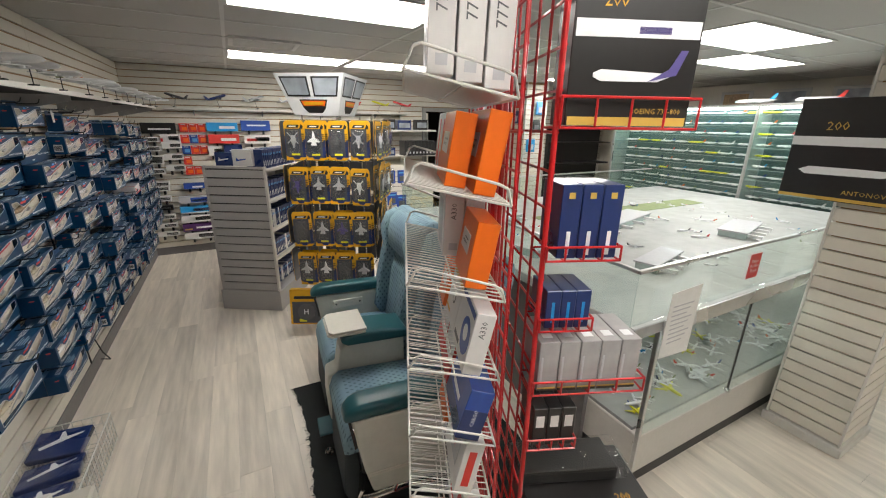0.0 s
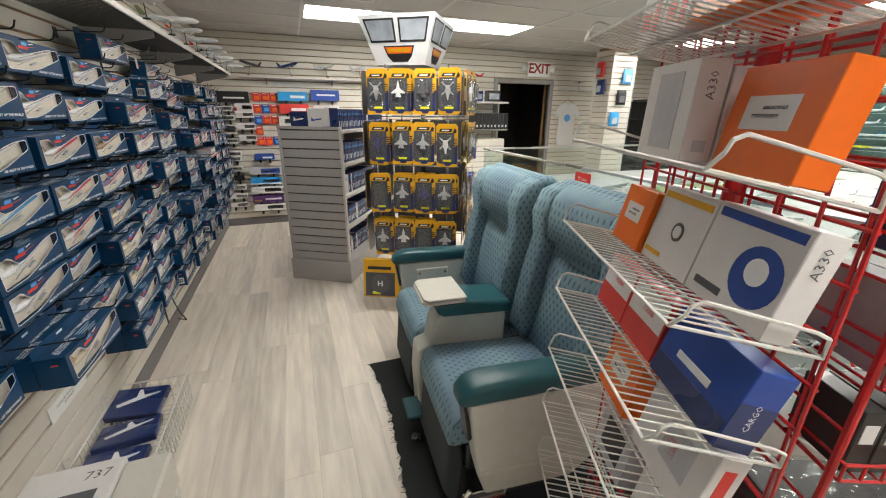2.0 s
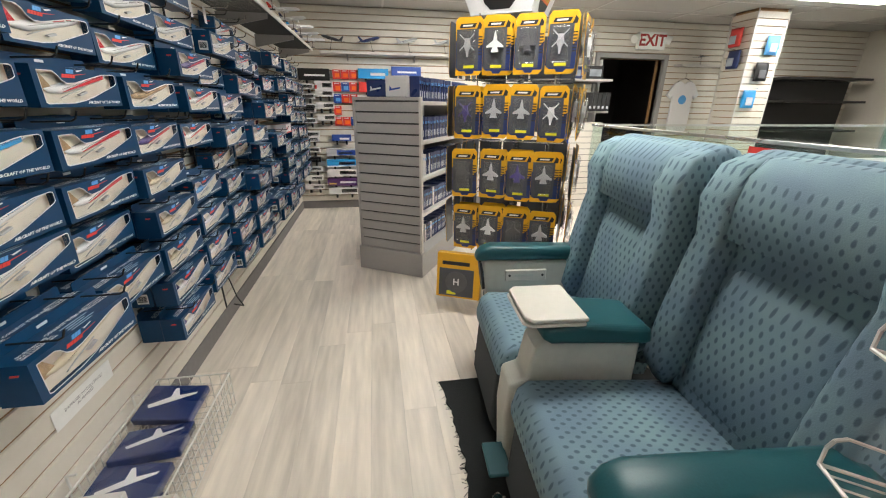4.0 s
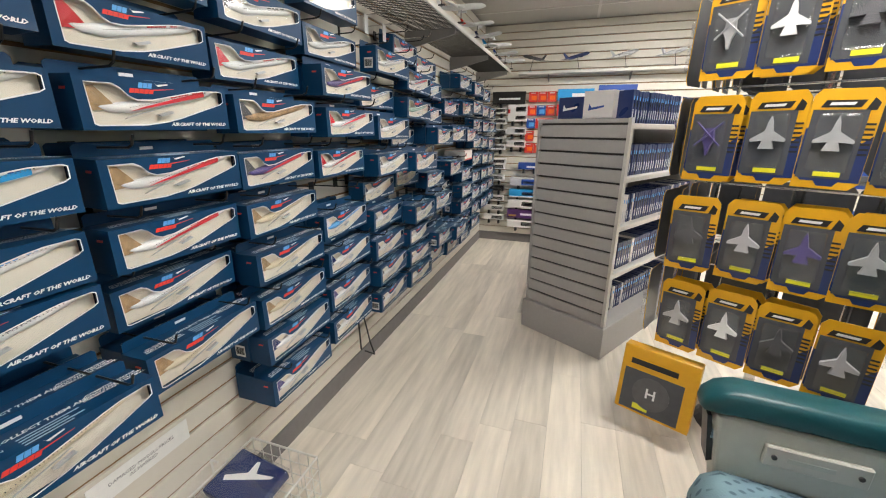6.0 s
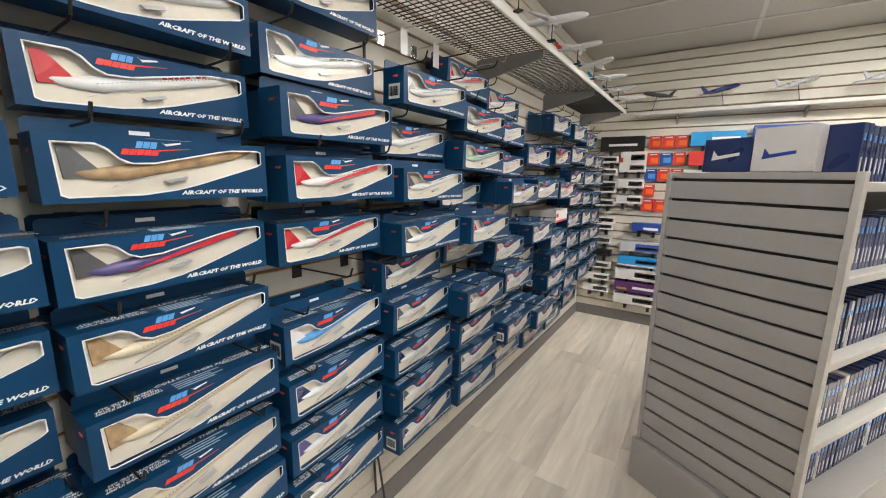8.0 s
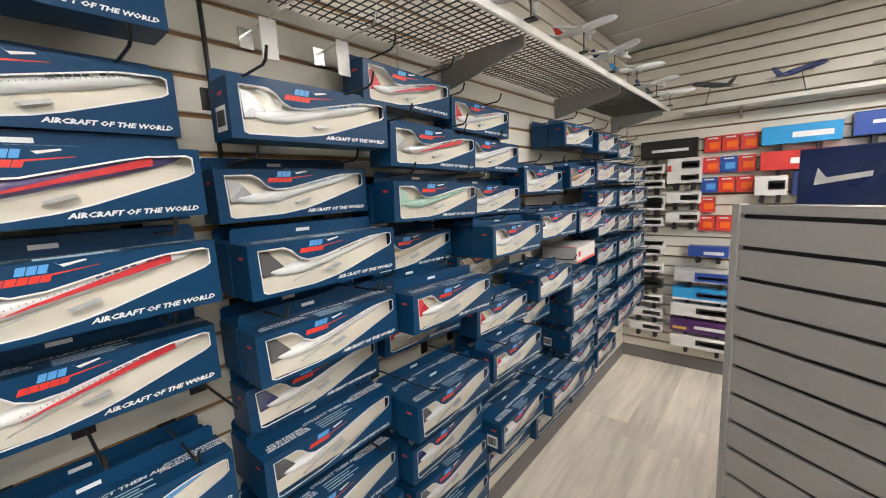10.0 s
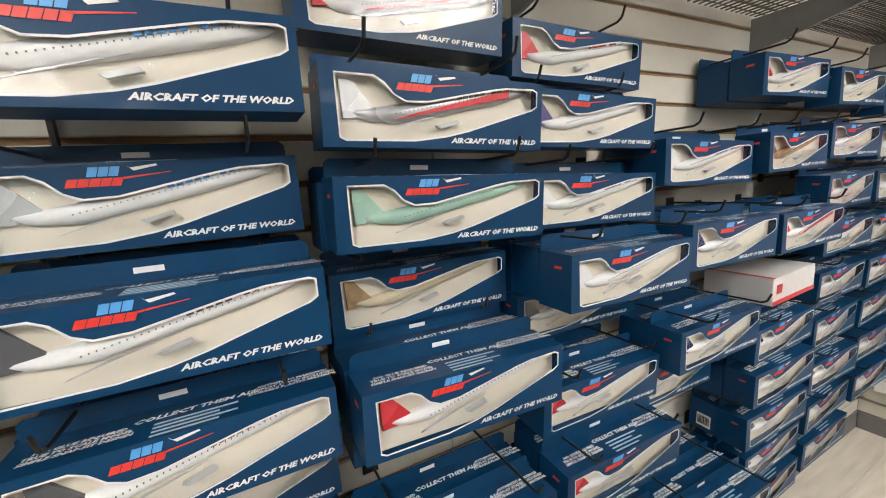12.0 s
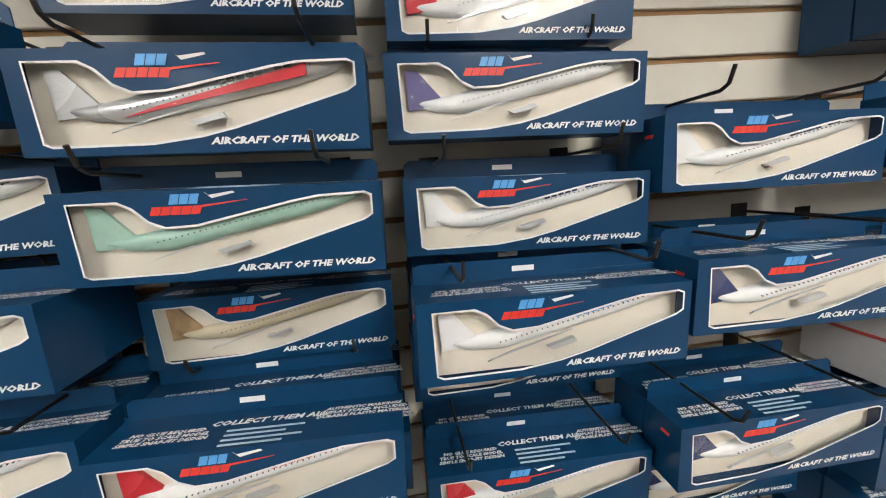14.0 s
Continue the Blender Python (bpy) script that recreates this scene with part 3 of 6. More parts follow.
            quadbox(bm, xo - 0.003, y, z, xo - 0.0004, y + 0.0011, z + 0.0014)
        y, z = 0.10 * w + 0.945 * L * math.cos(ang), 0.325 * h + 0.945 * L * math.sin(ang)
        slab(bm, [(y, z), (y + 0.009, z + 0.002), (y + 0.005, z + 0.006), (y, z + 0.005)], "x", -0.0165 + 0.024 * L, -0.0165 + 0.033 * L)
        self.cabin = data_of(bm, "cabin_windows", M_SMOKE)
        bm = bmesh.new()
        e0 = (0.10 * w + 0.22 * L * math.cos(ang), 0.23 * h + 0.22 * L * math.sin(ang))
        e1 = (0.10 * w + 0.86 * L * math.cos(ang), 0.22 * h + 0.86 * L * math.sin(ang))
        xo -= 0.0012
        slab(bm, [e0, e1, (e1[0], e1[1] + 0.12 * h), (e0[0] + 0.03, e0[1] + 0.10 * h)], "x", xo - 0.004, xo)
        self.stripe = data_of(bm, "model_stripe", M_RED)


KIT = BoxKit(W, HB, D)
M_JADE = mat("livery_jade", (0.35, 0.55, 0.47), 0.35, vary=0.15, grain=60)
M_TAN = mat("livery_tan", (0.45, 0.30, 0.16), 0.4, vary=0.6, grain=45)
M_CREAMP = mat("livery_cream", (0.66, 0.58, 0.42), 0.35, vary=0.1)
M_PINK = mat("livery_red", (0.60, 0.035, 0.05), 0.3, vary=0.1)
M_INDIGO = mat("livery_indigo", (0.10, 0.08, 0.25), 0.35, vary=0.1)
# fuselage, tail, title, stripe
LIVERY = {
    "w": (M_WHITE, M_CARDB, M_SMOKE, None), "r": (M_WHITE, M_PINK, M_PINK, None), "e": (M_SILVER, M_SILVER, M_SMOKE, M_PINK),
    "j": (M_JADE, M_JADE, None, None), "k": (M_WHITE, M_SMOKE, M_SMOKE, None), "p": (M_WHITE, M_TAN, M_PINK, M_PINK),
    "R": (M_PINK, M_PINK, M_WHITE, None), "t": (M_TAN, M_SMOKE, None, None), "i": (M_INDIGO, M_SMOKE, None, M_PINK),
    "c": (M_CREAMP, M_TAN, None, None), "b": (M_WHITE, M_BLUE, M_BLUE, M_CYAN), "f": (M_WHITE, M_WHITE, M_CARDB, None),
    "u": (M_WHITE, M_INDIGO, None, None), "y": (M_WHITE, M_WHITE, M_LBLUE, None), "T": (M_WHITE, M_TAN, None, None),
    "a": (M_WHITE, M_PINK, M_INDIGO, M_PINK), "S": (M_WHITE, M_PINK, M_PINK, None), "F": (M_WHITE, M_WHITE, M_CARDB, None),
    "o": (M_WHITE, M_SILVER, M_LBLUE, None), "K": (M_LBLUE, M_WHITE, M_WHITE, None)}


def set_mat(ob, m):
    ob.material_slots[0].link = "OBJECT"
    ob.material_slots[0].material = m


def boxed_model(m, liv, kit, full=True, labelled=False, plain=False):
    f, tl, ti, st = LIVERY[liv]
    t = thing("model_airplane_box", "navy blue windowed carton with a boxed model airliner, hung on hooks", "boxed model", m, "boxed models on the slatwall")
    c = part("carton", kit.body, M_NAVY, t)
    part("hang_tab", kit.tab, M_NAVY, t)
    part("collect_lettering", kit.top1, M_WHITE, t)
    if not plain:
        part("tab_print", kit.tabprint, M_WHITE, t)
        part("feature_lettering", kit.top2, M_WHITE, t)
        part("feature_lettering", kit.top3, M_WHITE, t)
    if full and not plain:
        part("fine_print", kit.top4, M_WHITE, t)
    if labelled:
        lb = part("barcode_label", kit.label, M_PAPER, t, "white barcode sticker")
        part("barcode", kit.bars, M_BLACK, lb)
    if full and not plain:
        part("side_logo", kit.side, M_RED, t)
    if full:
        w = part("window_film", kit.film, M_FILM, t, "clear plastic window")
        w.visible_shadow = False
        part("window_edge", kit.ring, M_WHITE, t)
        part("tray", kit.back, M_CREAM, t)
        part("logo_top", kit.logo1, M_LBLUE, t)
        part("logo_base", kit.logo2, M_RED, t)
        if not plain:
            part("logo_plane", kit.logo3, M_WHITE, t)
        part("slogan_lettering", kit.slogan, M_WHITE, t)
        fu = part("model_fuselage", kit.fuse, M_WHITE, t)
        set_mat(fu, f)
        fi = part("model_tail", kit.fin, M_WHITE, t)
        set_mat(fi, tl)
        part("model_wing", kit.wing, M_SILVER, t)
        if not plain:
            part("cabin_windows", kit.cabin, M_SMOKE, t)
        if ti:
            set_mat(part("model_title", kit.title, M_BLUE, t), ti)
        if st:
            set_mat(part("model_stripe", kit.stripe, M_RED, t), st)
    return t


def hook_kit(reach):
    bm = bmesh.new()
    wire(bm, [(0.0, 0, 0), (reach, 0, 0.004), (reach + 0.012, 0, 0.010), (reach + 0.020, 0, 0.030)], 0.0026, 6)
    arm = data_of(bm, "arm", M_HOOK)
    bm = B(-0.001, -0.016, -0.03, 0.003, 0.016, 0.014, 0.001)
    return arm, data_of(bm, "backplate", M_HOOK)


HOOKS = {r: hook_kit(r) for r in (0.10, 0.17, 0.19, 0.21, 0.24, 0.28)}


def hook(y, z, reach, chrome=False, plate=None):
    arm, back = HOOKS[reach]
    t = thing("display_hook", "slim metal peg hook with an upturned tip on the slatwall", "display hook", pose(0.0, y, z), "slatwall hooks")
    a, b = part("arm", arm, M_HOOK, t), part("backplate", back, M_HOOK, t)
    if chrome:
        set_mat(a, M_CHROME), set_mat(b, M_CHROME)


# column: start along the wall, carton size, how far its fronts stand out, then rows from the top: bottom height, boxes deep, livery, own distance
COLS = [
    (-0.50, KIT, 0.18, "1.59 1 w|1.44 1 r|1.30 2 b|1.15 2 k|1.00 2 w|0.85 2 u"), (-0.14, KIT, 0.18, "1.59 1 k|1.44 2 w|1.30 2 r|1.15 2 b|1.00 2 w|0.85 2 f"),
    (0.22, KIT, 0.18, "1.60 1 w|1.45 1 f|1.30 2 k|1.16 1 w|1.01 2 r|0.86 2 b"), (0.58, KIT, 0.18, "1.60 1 r|1.46 1 w|1.31 1 b|1.16 2 u|1.01 2 w|0.84 2 k"),
    (0.94, KIT, 0.18, "1.59 1 b|1.45 2 w|1.30 1 k|1.15 2 r|1.00 2 f|0.84 2 w"), (1.31, KIT, 0.18, "1.60 1 w|1.45 1 u|1.30 2 r|1.15 1 w|1.00 2 b|0.85 2 k"),
    (1.70, KIT, 0.18, "1.60 1 k|1.45 1 w|1.31 2 w|1.16 2 r|1.01 2 y|0.88 2 w|0.73 2 b"),
    (2.09, KIT, 0.18, "1.60 1 r|1.46 1 f|1.31 1 w|1.16 2 b|1.02 2 w|0.90 2 k|0.74 2 R"),
    (2.485, KIT, 0.18, "1.60 1 w|1.46 2 u|1.315 2 r|1.16 2 b|1.015 2 y|0.91 2 f|0.715 3 c 0.26"),
    (2.865, KIT, 0.16, "1.60 1 k|1.455 2 r 0.14|1.305 2 p 0.175|1.152 3 p 0.17|1.004 2 p 0.15|0.858 1 T 0.11|0.70 3 c 0.17"),
    (3.222, KIT, 0.175, "1.578 1 k|1.436 1 S 0.13|1.296 1 t 0.185|1.142 2 i|0.997 2 c|0.846 2 c|0.695 2 c|0.56 2 w|0.40 2 u"),
    (3.586, KIT, 0.17, "1.705 1 w|1.555 2 k 0.15|1.423 2 i 0.21|1.281 2 a 0.215|1.131 1 a 0.165|0.886 2 K|0.737 2 w|0.59 2 u|0.44 2 k"),
    (3.972, KIT, 0.20, "1.545 1 o 0.215|1.40 1 o 0.13|1.264 2 k 0.215|1.102 2 k 0.208|0.965 1 w 0.12|0.835 3 k 0.17|0.688 2 w 0.18|0.55 2 k|0.41 2 w"),
    (4.334, KIT, 0.20, "1.667 2 a 0.13|1.505 1 e 0.204|1.368 2 j 0.20|1.222 1 c 0.10|1.094 3 r 0.245|1.0 1 r 0.12|0.80 3 k 0.24|0.66 2 w|0.53 2 k|0.40 2 f"),
    (4.698, KIT, 0.18, "1.634 1 r 0.10|1.506 1 u 0.15|1.358 1 F 0.145|1.222 3 y 0.243|1.12 1 k 0.10|0.945 2 r 0.17|0.80 3 r 0.23|0.68 1 w 0.12|0.55 3 k 0.25|0.42 2 w"),
    (5.050, KIT, 0.20, "1.414 2 f 0.17|1.233 3 w 0.23|0.99 3 w 0.22|0.84 1 w 0.11|0.52 3 w 0.27|0.39 2 k"),
    (5.410, KIT, 0.20, "1.610 2 r 0.174|1.42 1 t 0.20|1.215 3 a 0.24|0.90 3 w|0.77 2 f|0.64 3 w|0.51 2 b|0.38 2 w"),
    (5.765, KIT, 0.20, "1.59 1 k|1.44 2 w|1.29 1 r|1.15 2 w|1.0 3 u|0.85 2 w|0.70 2 w|0.55 2 k|0.42 2 k"),
    (6.12, KIT, 0.20, "1.57 1 w|1.43 1 w|1.29 2 w|1.14 2 k|0.99 2 w|0.84 2 w|0.70 2 f|0.55 2 w"),
    (6.475, KIT, 0.19, "1.42 1 w|1.28 1 r|1.12 2 w|0.97 1 w|0.83 1 w|0.70 1 w|0.55 1 w"),
]
rnd = random.Random(11)
for y0, kit, xc, rows in COLS:
    far = y0 < 1.6 or y0 > 5.85
    above = 9.0
    for row in rows.split("|"):
        z, n, liv, *own = row.split()
        z, n = float(z), int(n)
        xr = float(own[0]) if own else xc + rnd.uniform(-0.006, 0.006)
        jy = rnd.uniform(-0.005, 0.005)
        for i in range(n):
            xf = xr - i * (kit.d + 0.004)
            if xf < kit.d:
                break
            yaw = rnd.uniform(-1.6, 1.6) if i == 0 else rnd.uniform(-0.8, 0.8)
            m = pose(xf, y0 + jy + rnd.uniform(-0.003, 0.003), z + rnd.uniform(-0.003, 0.003), rnd.uniform(-0.6, 0.6) - (2.0 if 4.3 < y0 < 5.3 else 0.0), rnd.uniform(-1.0, 2.5), yaw)
            boxed_model(m, liv, kit, i == 0, rnd.random() < 0.10 and not far, far)
        reach = 0.10 if above - z < kit.h + 0.036 else min(HOOKS, key=lambda r: abs(r - xr - 0.01))
        above = z
        for k in (0.17, 0.83):
            hook(y0 + k * kit.w, z + kit.h + 0.016, reach)
for y, z in ((4.12, 1.80), (4.30, 1.80), (4.62, 1.80), (3.75, 1.08), (3.93, 1.08), (5.1, 0.83), (5.3, 0.83)):
    hook(y, z, 0.21, chrome=z > 1.7)
t = thing("model_carton", "white and red carton resting on hooks among navy boxes", "boxed model", pose(0.05, 5.43, 1.07, 0, 0, 2))
part("case", B(0, 0, 0, 0.17, 0.26, 0.075, 0.002), M_CARDW, t)
part("print", B(0.1701, 0.0, 0.0, 0.171, 0.26, 0.012), M_REDC, t)
part("print", B(0.0, 0.0, 0.0751, 0.17, 0.012, 0.076), M_REDC, t)
part("print", B(0.1701, 0.02, 0.03, 0.171, 0.05, 0.055), M_REDC, t)
for y in (4.12, 4.30):
    t = thing("price_holder", "clear plastic price holder hanging on a hook", "price tag", pose(0.10, y, 1.80), "price holders")
    part("sleeve", B(0.0, -0.018, -0.075, 0.002, 0.018, 0.005, 0.001), M_CARDW, t)
# hanging cable on the wall
cab = thing("hanging_cable", "thin black cable hanging down the slatwall", "cable", pose(0.012, 4.03, 0))
part("strand", wire(bmesh.new(), [(0, 0, 1.86), (0, 0.004, 1.4), (0.002, -0.004, 0.9), (0, 0.0, 0.4), (0.004, 0.01, 0.12)], 0.005, 6), M_BLACK, cab)
cab = thing("hanging_cable", "thin black cable looped below the hooks", "cable", pose(0.05, 3.98, 0))
part("strand", wire(bmesh.new(), [(0, 0, 0.62), (0.02, 0.005, 0.40), (0.06, 0.0, 0.22), (0.1, -0.03, 0.17), (0.06, -0.06, 0.20)], 0.004, 6), M_BLACK, cab)

# ---- gondola ----
GA = Vector((0.845, 4.875, 0))
GB = Vector((1.30, 4.60, 0))
GW = (GB - GA).length
GROT = math.degrees(math.atan2(GB.y - GA.y, GB.x - GA.x))
GLEN = 1.22
gm = Matrix.Translation(GA) @ pose(0, 0, 0, 0, 0, GROT)
# local frame: x across the end panel, y away along the unit
gon = thing("gondola_shelf_unit", "grey slatted gondola with shelves of boxed models", "gondola", gm)
part("base", B(-0.025, -0.03, 0.0, GW + 0.03, GLEN + 0.03, 0.20, 0.004), M_GREY, gon)
part("core", B(0.012, 0.012, 0.20, 0.028, GLEN - 0.012, 1.36), M_GREY, gon)
part("end_backing", B(0.0, 0.010, 0.20, GW, 0.016, 1.365), M_GREYD, gon)
z = 0.205
slat_me = data_of(B(0.0, -0.006, 0.0, GW - 0.0, 0.006, PITCH - 0.011, 0.001), "slat", M_GREY)
for i in range(15):
    part("slat", slat_me, M_GREY, gon, m=pose(0, 0, z))
    z += PITCH
part("slat", B(0, -0.006, 1.348, GW, 0.006, 1.37, 0.001), M_GREY, gon)
part("edge_trim", B(GW - 0.001, -0.010, 0.20, GW + 0.018, 0.022, 1.372, 0.002), M_SHELF, gon)
part("edge_trim", B(-0.018, -0.010, 0.20, 0.001, 0.022, 1.372, 0.002), M_GREY, gon)
GS = [0.20, 0.52, 0.80, 1.07, 1.345]
for s in GS[1:]:
    part("shelf", B(0.03, 0.02, s - 0.028, GW + 0.012, GLEN - 0.02, s, 0.003), M_SHELF, gon)
# window on shelf bottoms: backing panel
part("far_end", B(0.0, GLEN - 0.012, 0.20, GW, GLEN, 1.37), M_GREY, gon)
slim = {}


def slim_box(m, w, h, d, cover, mark, grp):
    key = (round(w, 3), round(h, 3), round(d, 3))
    if key not in slim:
        slim[key] = (data_of(B(0, 0, 0, w, d, h, 0.0012), "case", M_CARDB), data_of(B(w, d * 0.38, h * 0.14, w + 0.0008, d * 0.62, h * 0.42), "picture", M_WHITE), data_of(B(w, d * 0.3, h * 0.7, w + 0.0008, d * 0.7, h * 0.82), "mark", M_LBLUE))
    t = thing("small_model_box", "slim dark blue boxed model standing on the gondola shelf" if cover is M_CARDB else "slim white boxed model standing on the gondola shelf", "boxed model", m, grp)
    a, b, c = slim[key]
    set_mat(part("case", a, cover, t), cover)
    set_mat(part("picture", b, M_WHITE, t), mark)
    part("mark", c, M_LBLUE, t)


rnd = random.Random(21)
for k, s in enumerate(GS):
    y = 0.035 if k < 4 else 0.072
    h = [0.155, 0.16, 0.165, 0.165, 0.165][k]
    while y < GLEN - 0.08:
        th = rnd.choice([0.022, 0.026, 0.03]) * (1.1 if k == 0 else 1)
        white = rnd.random() < (0.22 if k in (0, 2) else 0.07)
        w = 0.15 if k else 0.2
        lean = rnd.uniform(-1.5, 1.5)
        slim_box(gm @ Matrix.Translation((GW - 0.03 - w if k else GW - 0.08 - w, y, s)) @ pose(0, 0, 0, lean, 0, 0), w, h * rnd.choice([1, 1, 0.97]), th, M_CARDW if white else M_CARDB, M_WHITE if not white else M_CARDG, "slim boxes on the gondola")
        y += th + rnd.choice([0.002, 0.003, 0.006, 0.012])
# boxes on top, facing the end
for x0, w, h, mm, lab in ((0.10, 0.155, 0.115, M_CARDB, "navy blue boxed model on top of the gondola"), (0.258, 0.17, 0.14, M_CARDW, "white boxed model with a picture, on top of the gondola")):
    t = thing("model_box", lab, "boxed model", gm @ Matrix.Translation((x0, 0.015, 1.372)))
    part("case", B(0, 0, 0, w, 0.05, h, 0.002), mm, t)
    bm = slab(bmesh.new(), [(0.03, 0.04), (0.12, 0.055), (0.12, 0.065), (0.05, 0.055), (0.035, 0.075)], "y", -0.001, 0.0)
    part("picture", bm, M_WHITE if mm is M_CARDB else M_BLUE, t)

# ---- aircraft seats: local x to the front, y across ----
SM = Matrix.Translation((1.42, 2.10, 0)) @ pose(0, 0, 0, 0, 0, 176)
seats = thing("aircraft_seat_pair", "pair of worn teal patterned aircraft seats with a centre console", "aircraft seat", SM)


def cushion(name, sections, material, parent, n=2, label=""):
    """Rounded cushion lofted from (centre, half sizes along u and v, normal frame) sections, with UVs in metres."""
    bm = bmesh.new()
    uv = bm.loops.layers.uv.new("UVMap")
    K = 20
    rings = []
    for c, hu, hv, axis in sections:
        ring = []
        for k in range(K):
            a = 2 * math.pi * k / K
            ca, sa = math.cos(a), math.sin(a)
            e = 0.35
            u = hu * math.copysign(abs(ca) ** e, ca)
            v = hv * math.copysign(abs(sa) ** e, sa)
            ring.append(Vector(c) + Vector((0, 1, 0)) * u + Vector(axis) * v)
        rings.append(ring)
    loft(bm, rings)
    bmesh.ops.recalc_face_normals(bm, faces=bm.faces)
    for f in bm.faces:
        nx, ny, nz = (abs(q) for q in f.normal)
        for lp in f.loops:
            p = lp.vert.co
            lp[uv].uv = (p.y, p.x + p.z) if ny < 0.8 else (p.x, p.z)
    return part(name, bm, material, parent, label, smooth=True)


def arc_sections(path, hw, ht):
    out = []
    for i, (x, z, th, ww) in enumerate(path):
        a = path[max(0, i - 1)]
        b = path[min(len(path) - 1, i + 1)]
        d = Vector((b[0] - a[0], 0, b[1] - a[1])).normalized()
        nrm = Vector((d.z, 0, -d.x))
        out.append((d, nrm, x, z, th, ww))
    return out


def lifted(path, lift=1.10, back=0.05, fwd=0.055):
    return [(x + fwd - back * (z - 0.4) / 0.7, 0.4 + (z - 0.4) * lift, th, ww) for x, z, th, ww in path]


def seat_back(yc, fwd):
    path = [(-0.50, 0.40, 0.03, 0.24), (-0.525, 0.43, 0.07, 0.285), (-0.565, 0.56, 0.08, 0.30), (-0.59, 0.70, 0.08, 0.302), (-0.605, 0.83, 0.07, 0.30), (-0.608, 0.895, 0.058, 0.296), (-0.612, 0.93, 0.072, 0.302), (-0.63, 1.02, 0.085, 0.308), (-0.64, 1.08, 0.083, 0.307), (-0.65, 1.11, 0.068, 0.302), (-0.655, 1.13, 0.04, 0.29), (-0.657, 1.137, 0.015, 0.27)]
    bk = cushion("backrest", [((x, yc, z), ww, th, nrm) for d, nrm, x, z, th, ww in arc_sections(lifted(path, back=0.0, fwd=fwd), 0, 0)], M_FABRIC, seats)
    p2 = [(-0.485, 0.47, 0.01, 0.15), (-0.488, 0.49, 0.03, 0.185), (-0.515, 0.62, 0.037, 0.185), (-0.54, 0.78, 0.035, 0.18), (-0.555, 0.85, 0.015, 0.165)]
    cushion("lumbar_pad", [((x, yc, z), ww, th, nrm) for d, nrm, x, z, th, ww in arc_sections(lifted(p2, back=0.0, fwd=fwd), 0, 0)], M_FABRIC, bk)
    for s in (1, -1):
        p3 = [(-0.45, 0.44, 0.012, 0.035), (-0.455, 0.50, 0.062, 0.052), (-0.49, 0.66, 0.068, 0.056), (-0.525, 0.84, 0.060, 0.054), (-0.535, 0.90, 0.052, 0.052), (-0.55, 1.0, 0.080, 0.062), (-0.575, 1.08, 0.065, 0.060), (-0.60, 1.12, 0.02, 0.045)]
        cushion("side_bolster", [((x, yc + s * 0.248, z), ww, th, nrm) for d, nrm, x, z, th, ww in arc_sections(lifted(p3, back=0.0, fwd=fwd), 0, 0)], M_FABRIC, bk)
    p4 = [(-0.56, 0.908, 0.012, 0.19), (-0.545, 0.922, 0.05, 0.218), (-0.553, 1.0, 0.064, 0.220), (-0.565, 1.07, 0.056, 0.218), (-0.585, 1.112, 0.03, 0.205), (-0.60, 1.125, 0.012, 0.18)]
    cushion("headrest", [((x, yc, z), ww, th, nrm) for d, nrm, x, z, th, ww in arc_sections(lifted(p4, back=0.0, fwd=fwd), 0, 0)], M_FABRIC, bk)
    return bk


def seat_cushion(yc):
    path = [(-0.52, 0.39, 0.02, 0.24), (-0.50, 0.39, 0.065, 0.255), (-0.15, 0.41, 0.07, 0.255), (0.02, 0.42, 0.072, 0.25), (0.055, 0.405, 0.06, 0.245), (0.075, 0.38, 0.03, 0.23)]
    secs = [((x, yc, z), ww, th, (0, 0, 1)) for x, z, th, ww in path]
    return cushion("seat_cushion", secs, M_FABRIC, seats)


def armrest(yc, w, pad=True, x0=-0.46, x1=0.06):
    # teal pad with a rounded nose over a pale shell
    rings = []
    for x, zc, hz, hw in ((x0, 0.655, 0.028, w * 0.42), (x0 + 0.04, 0.66, 0.035, w * 0.48), (-0.1, 0.668, 0.036, w * 0.5), (x1 - 0.05, 0.67, 0.036, w * 0.5), (x1 - 0.01, 0.662, 0.032, w * 0.46), (x1 + 0.015, 0.65, 0.02, w * 0.38), (x1 + 0.022, 0.642, 0.006, w * 0.25)):
        rings.append([(x, yc + hw * math.copysign(abs(math.cos(a)) ** 0.5, math.cos(a)), zc + hz * math.copysign(abs(math.sin(a)) ** 0.6, math.sin(a))) for a in [k * math.pi / 8 for k in range(16)]])
    return part("armrest", loft(bmesh.new(), rings), M_TEAL, seats, "teal vinyl armrest pad", smooth=True)


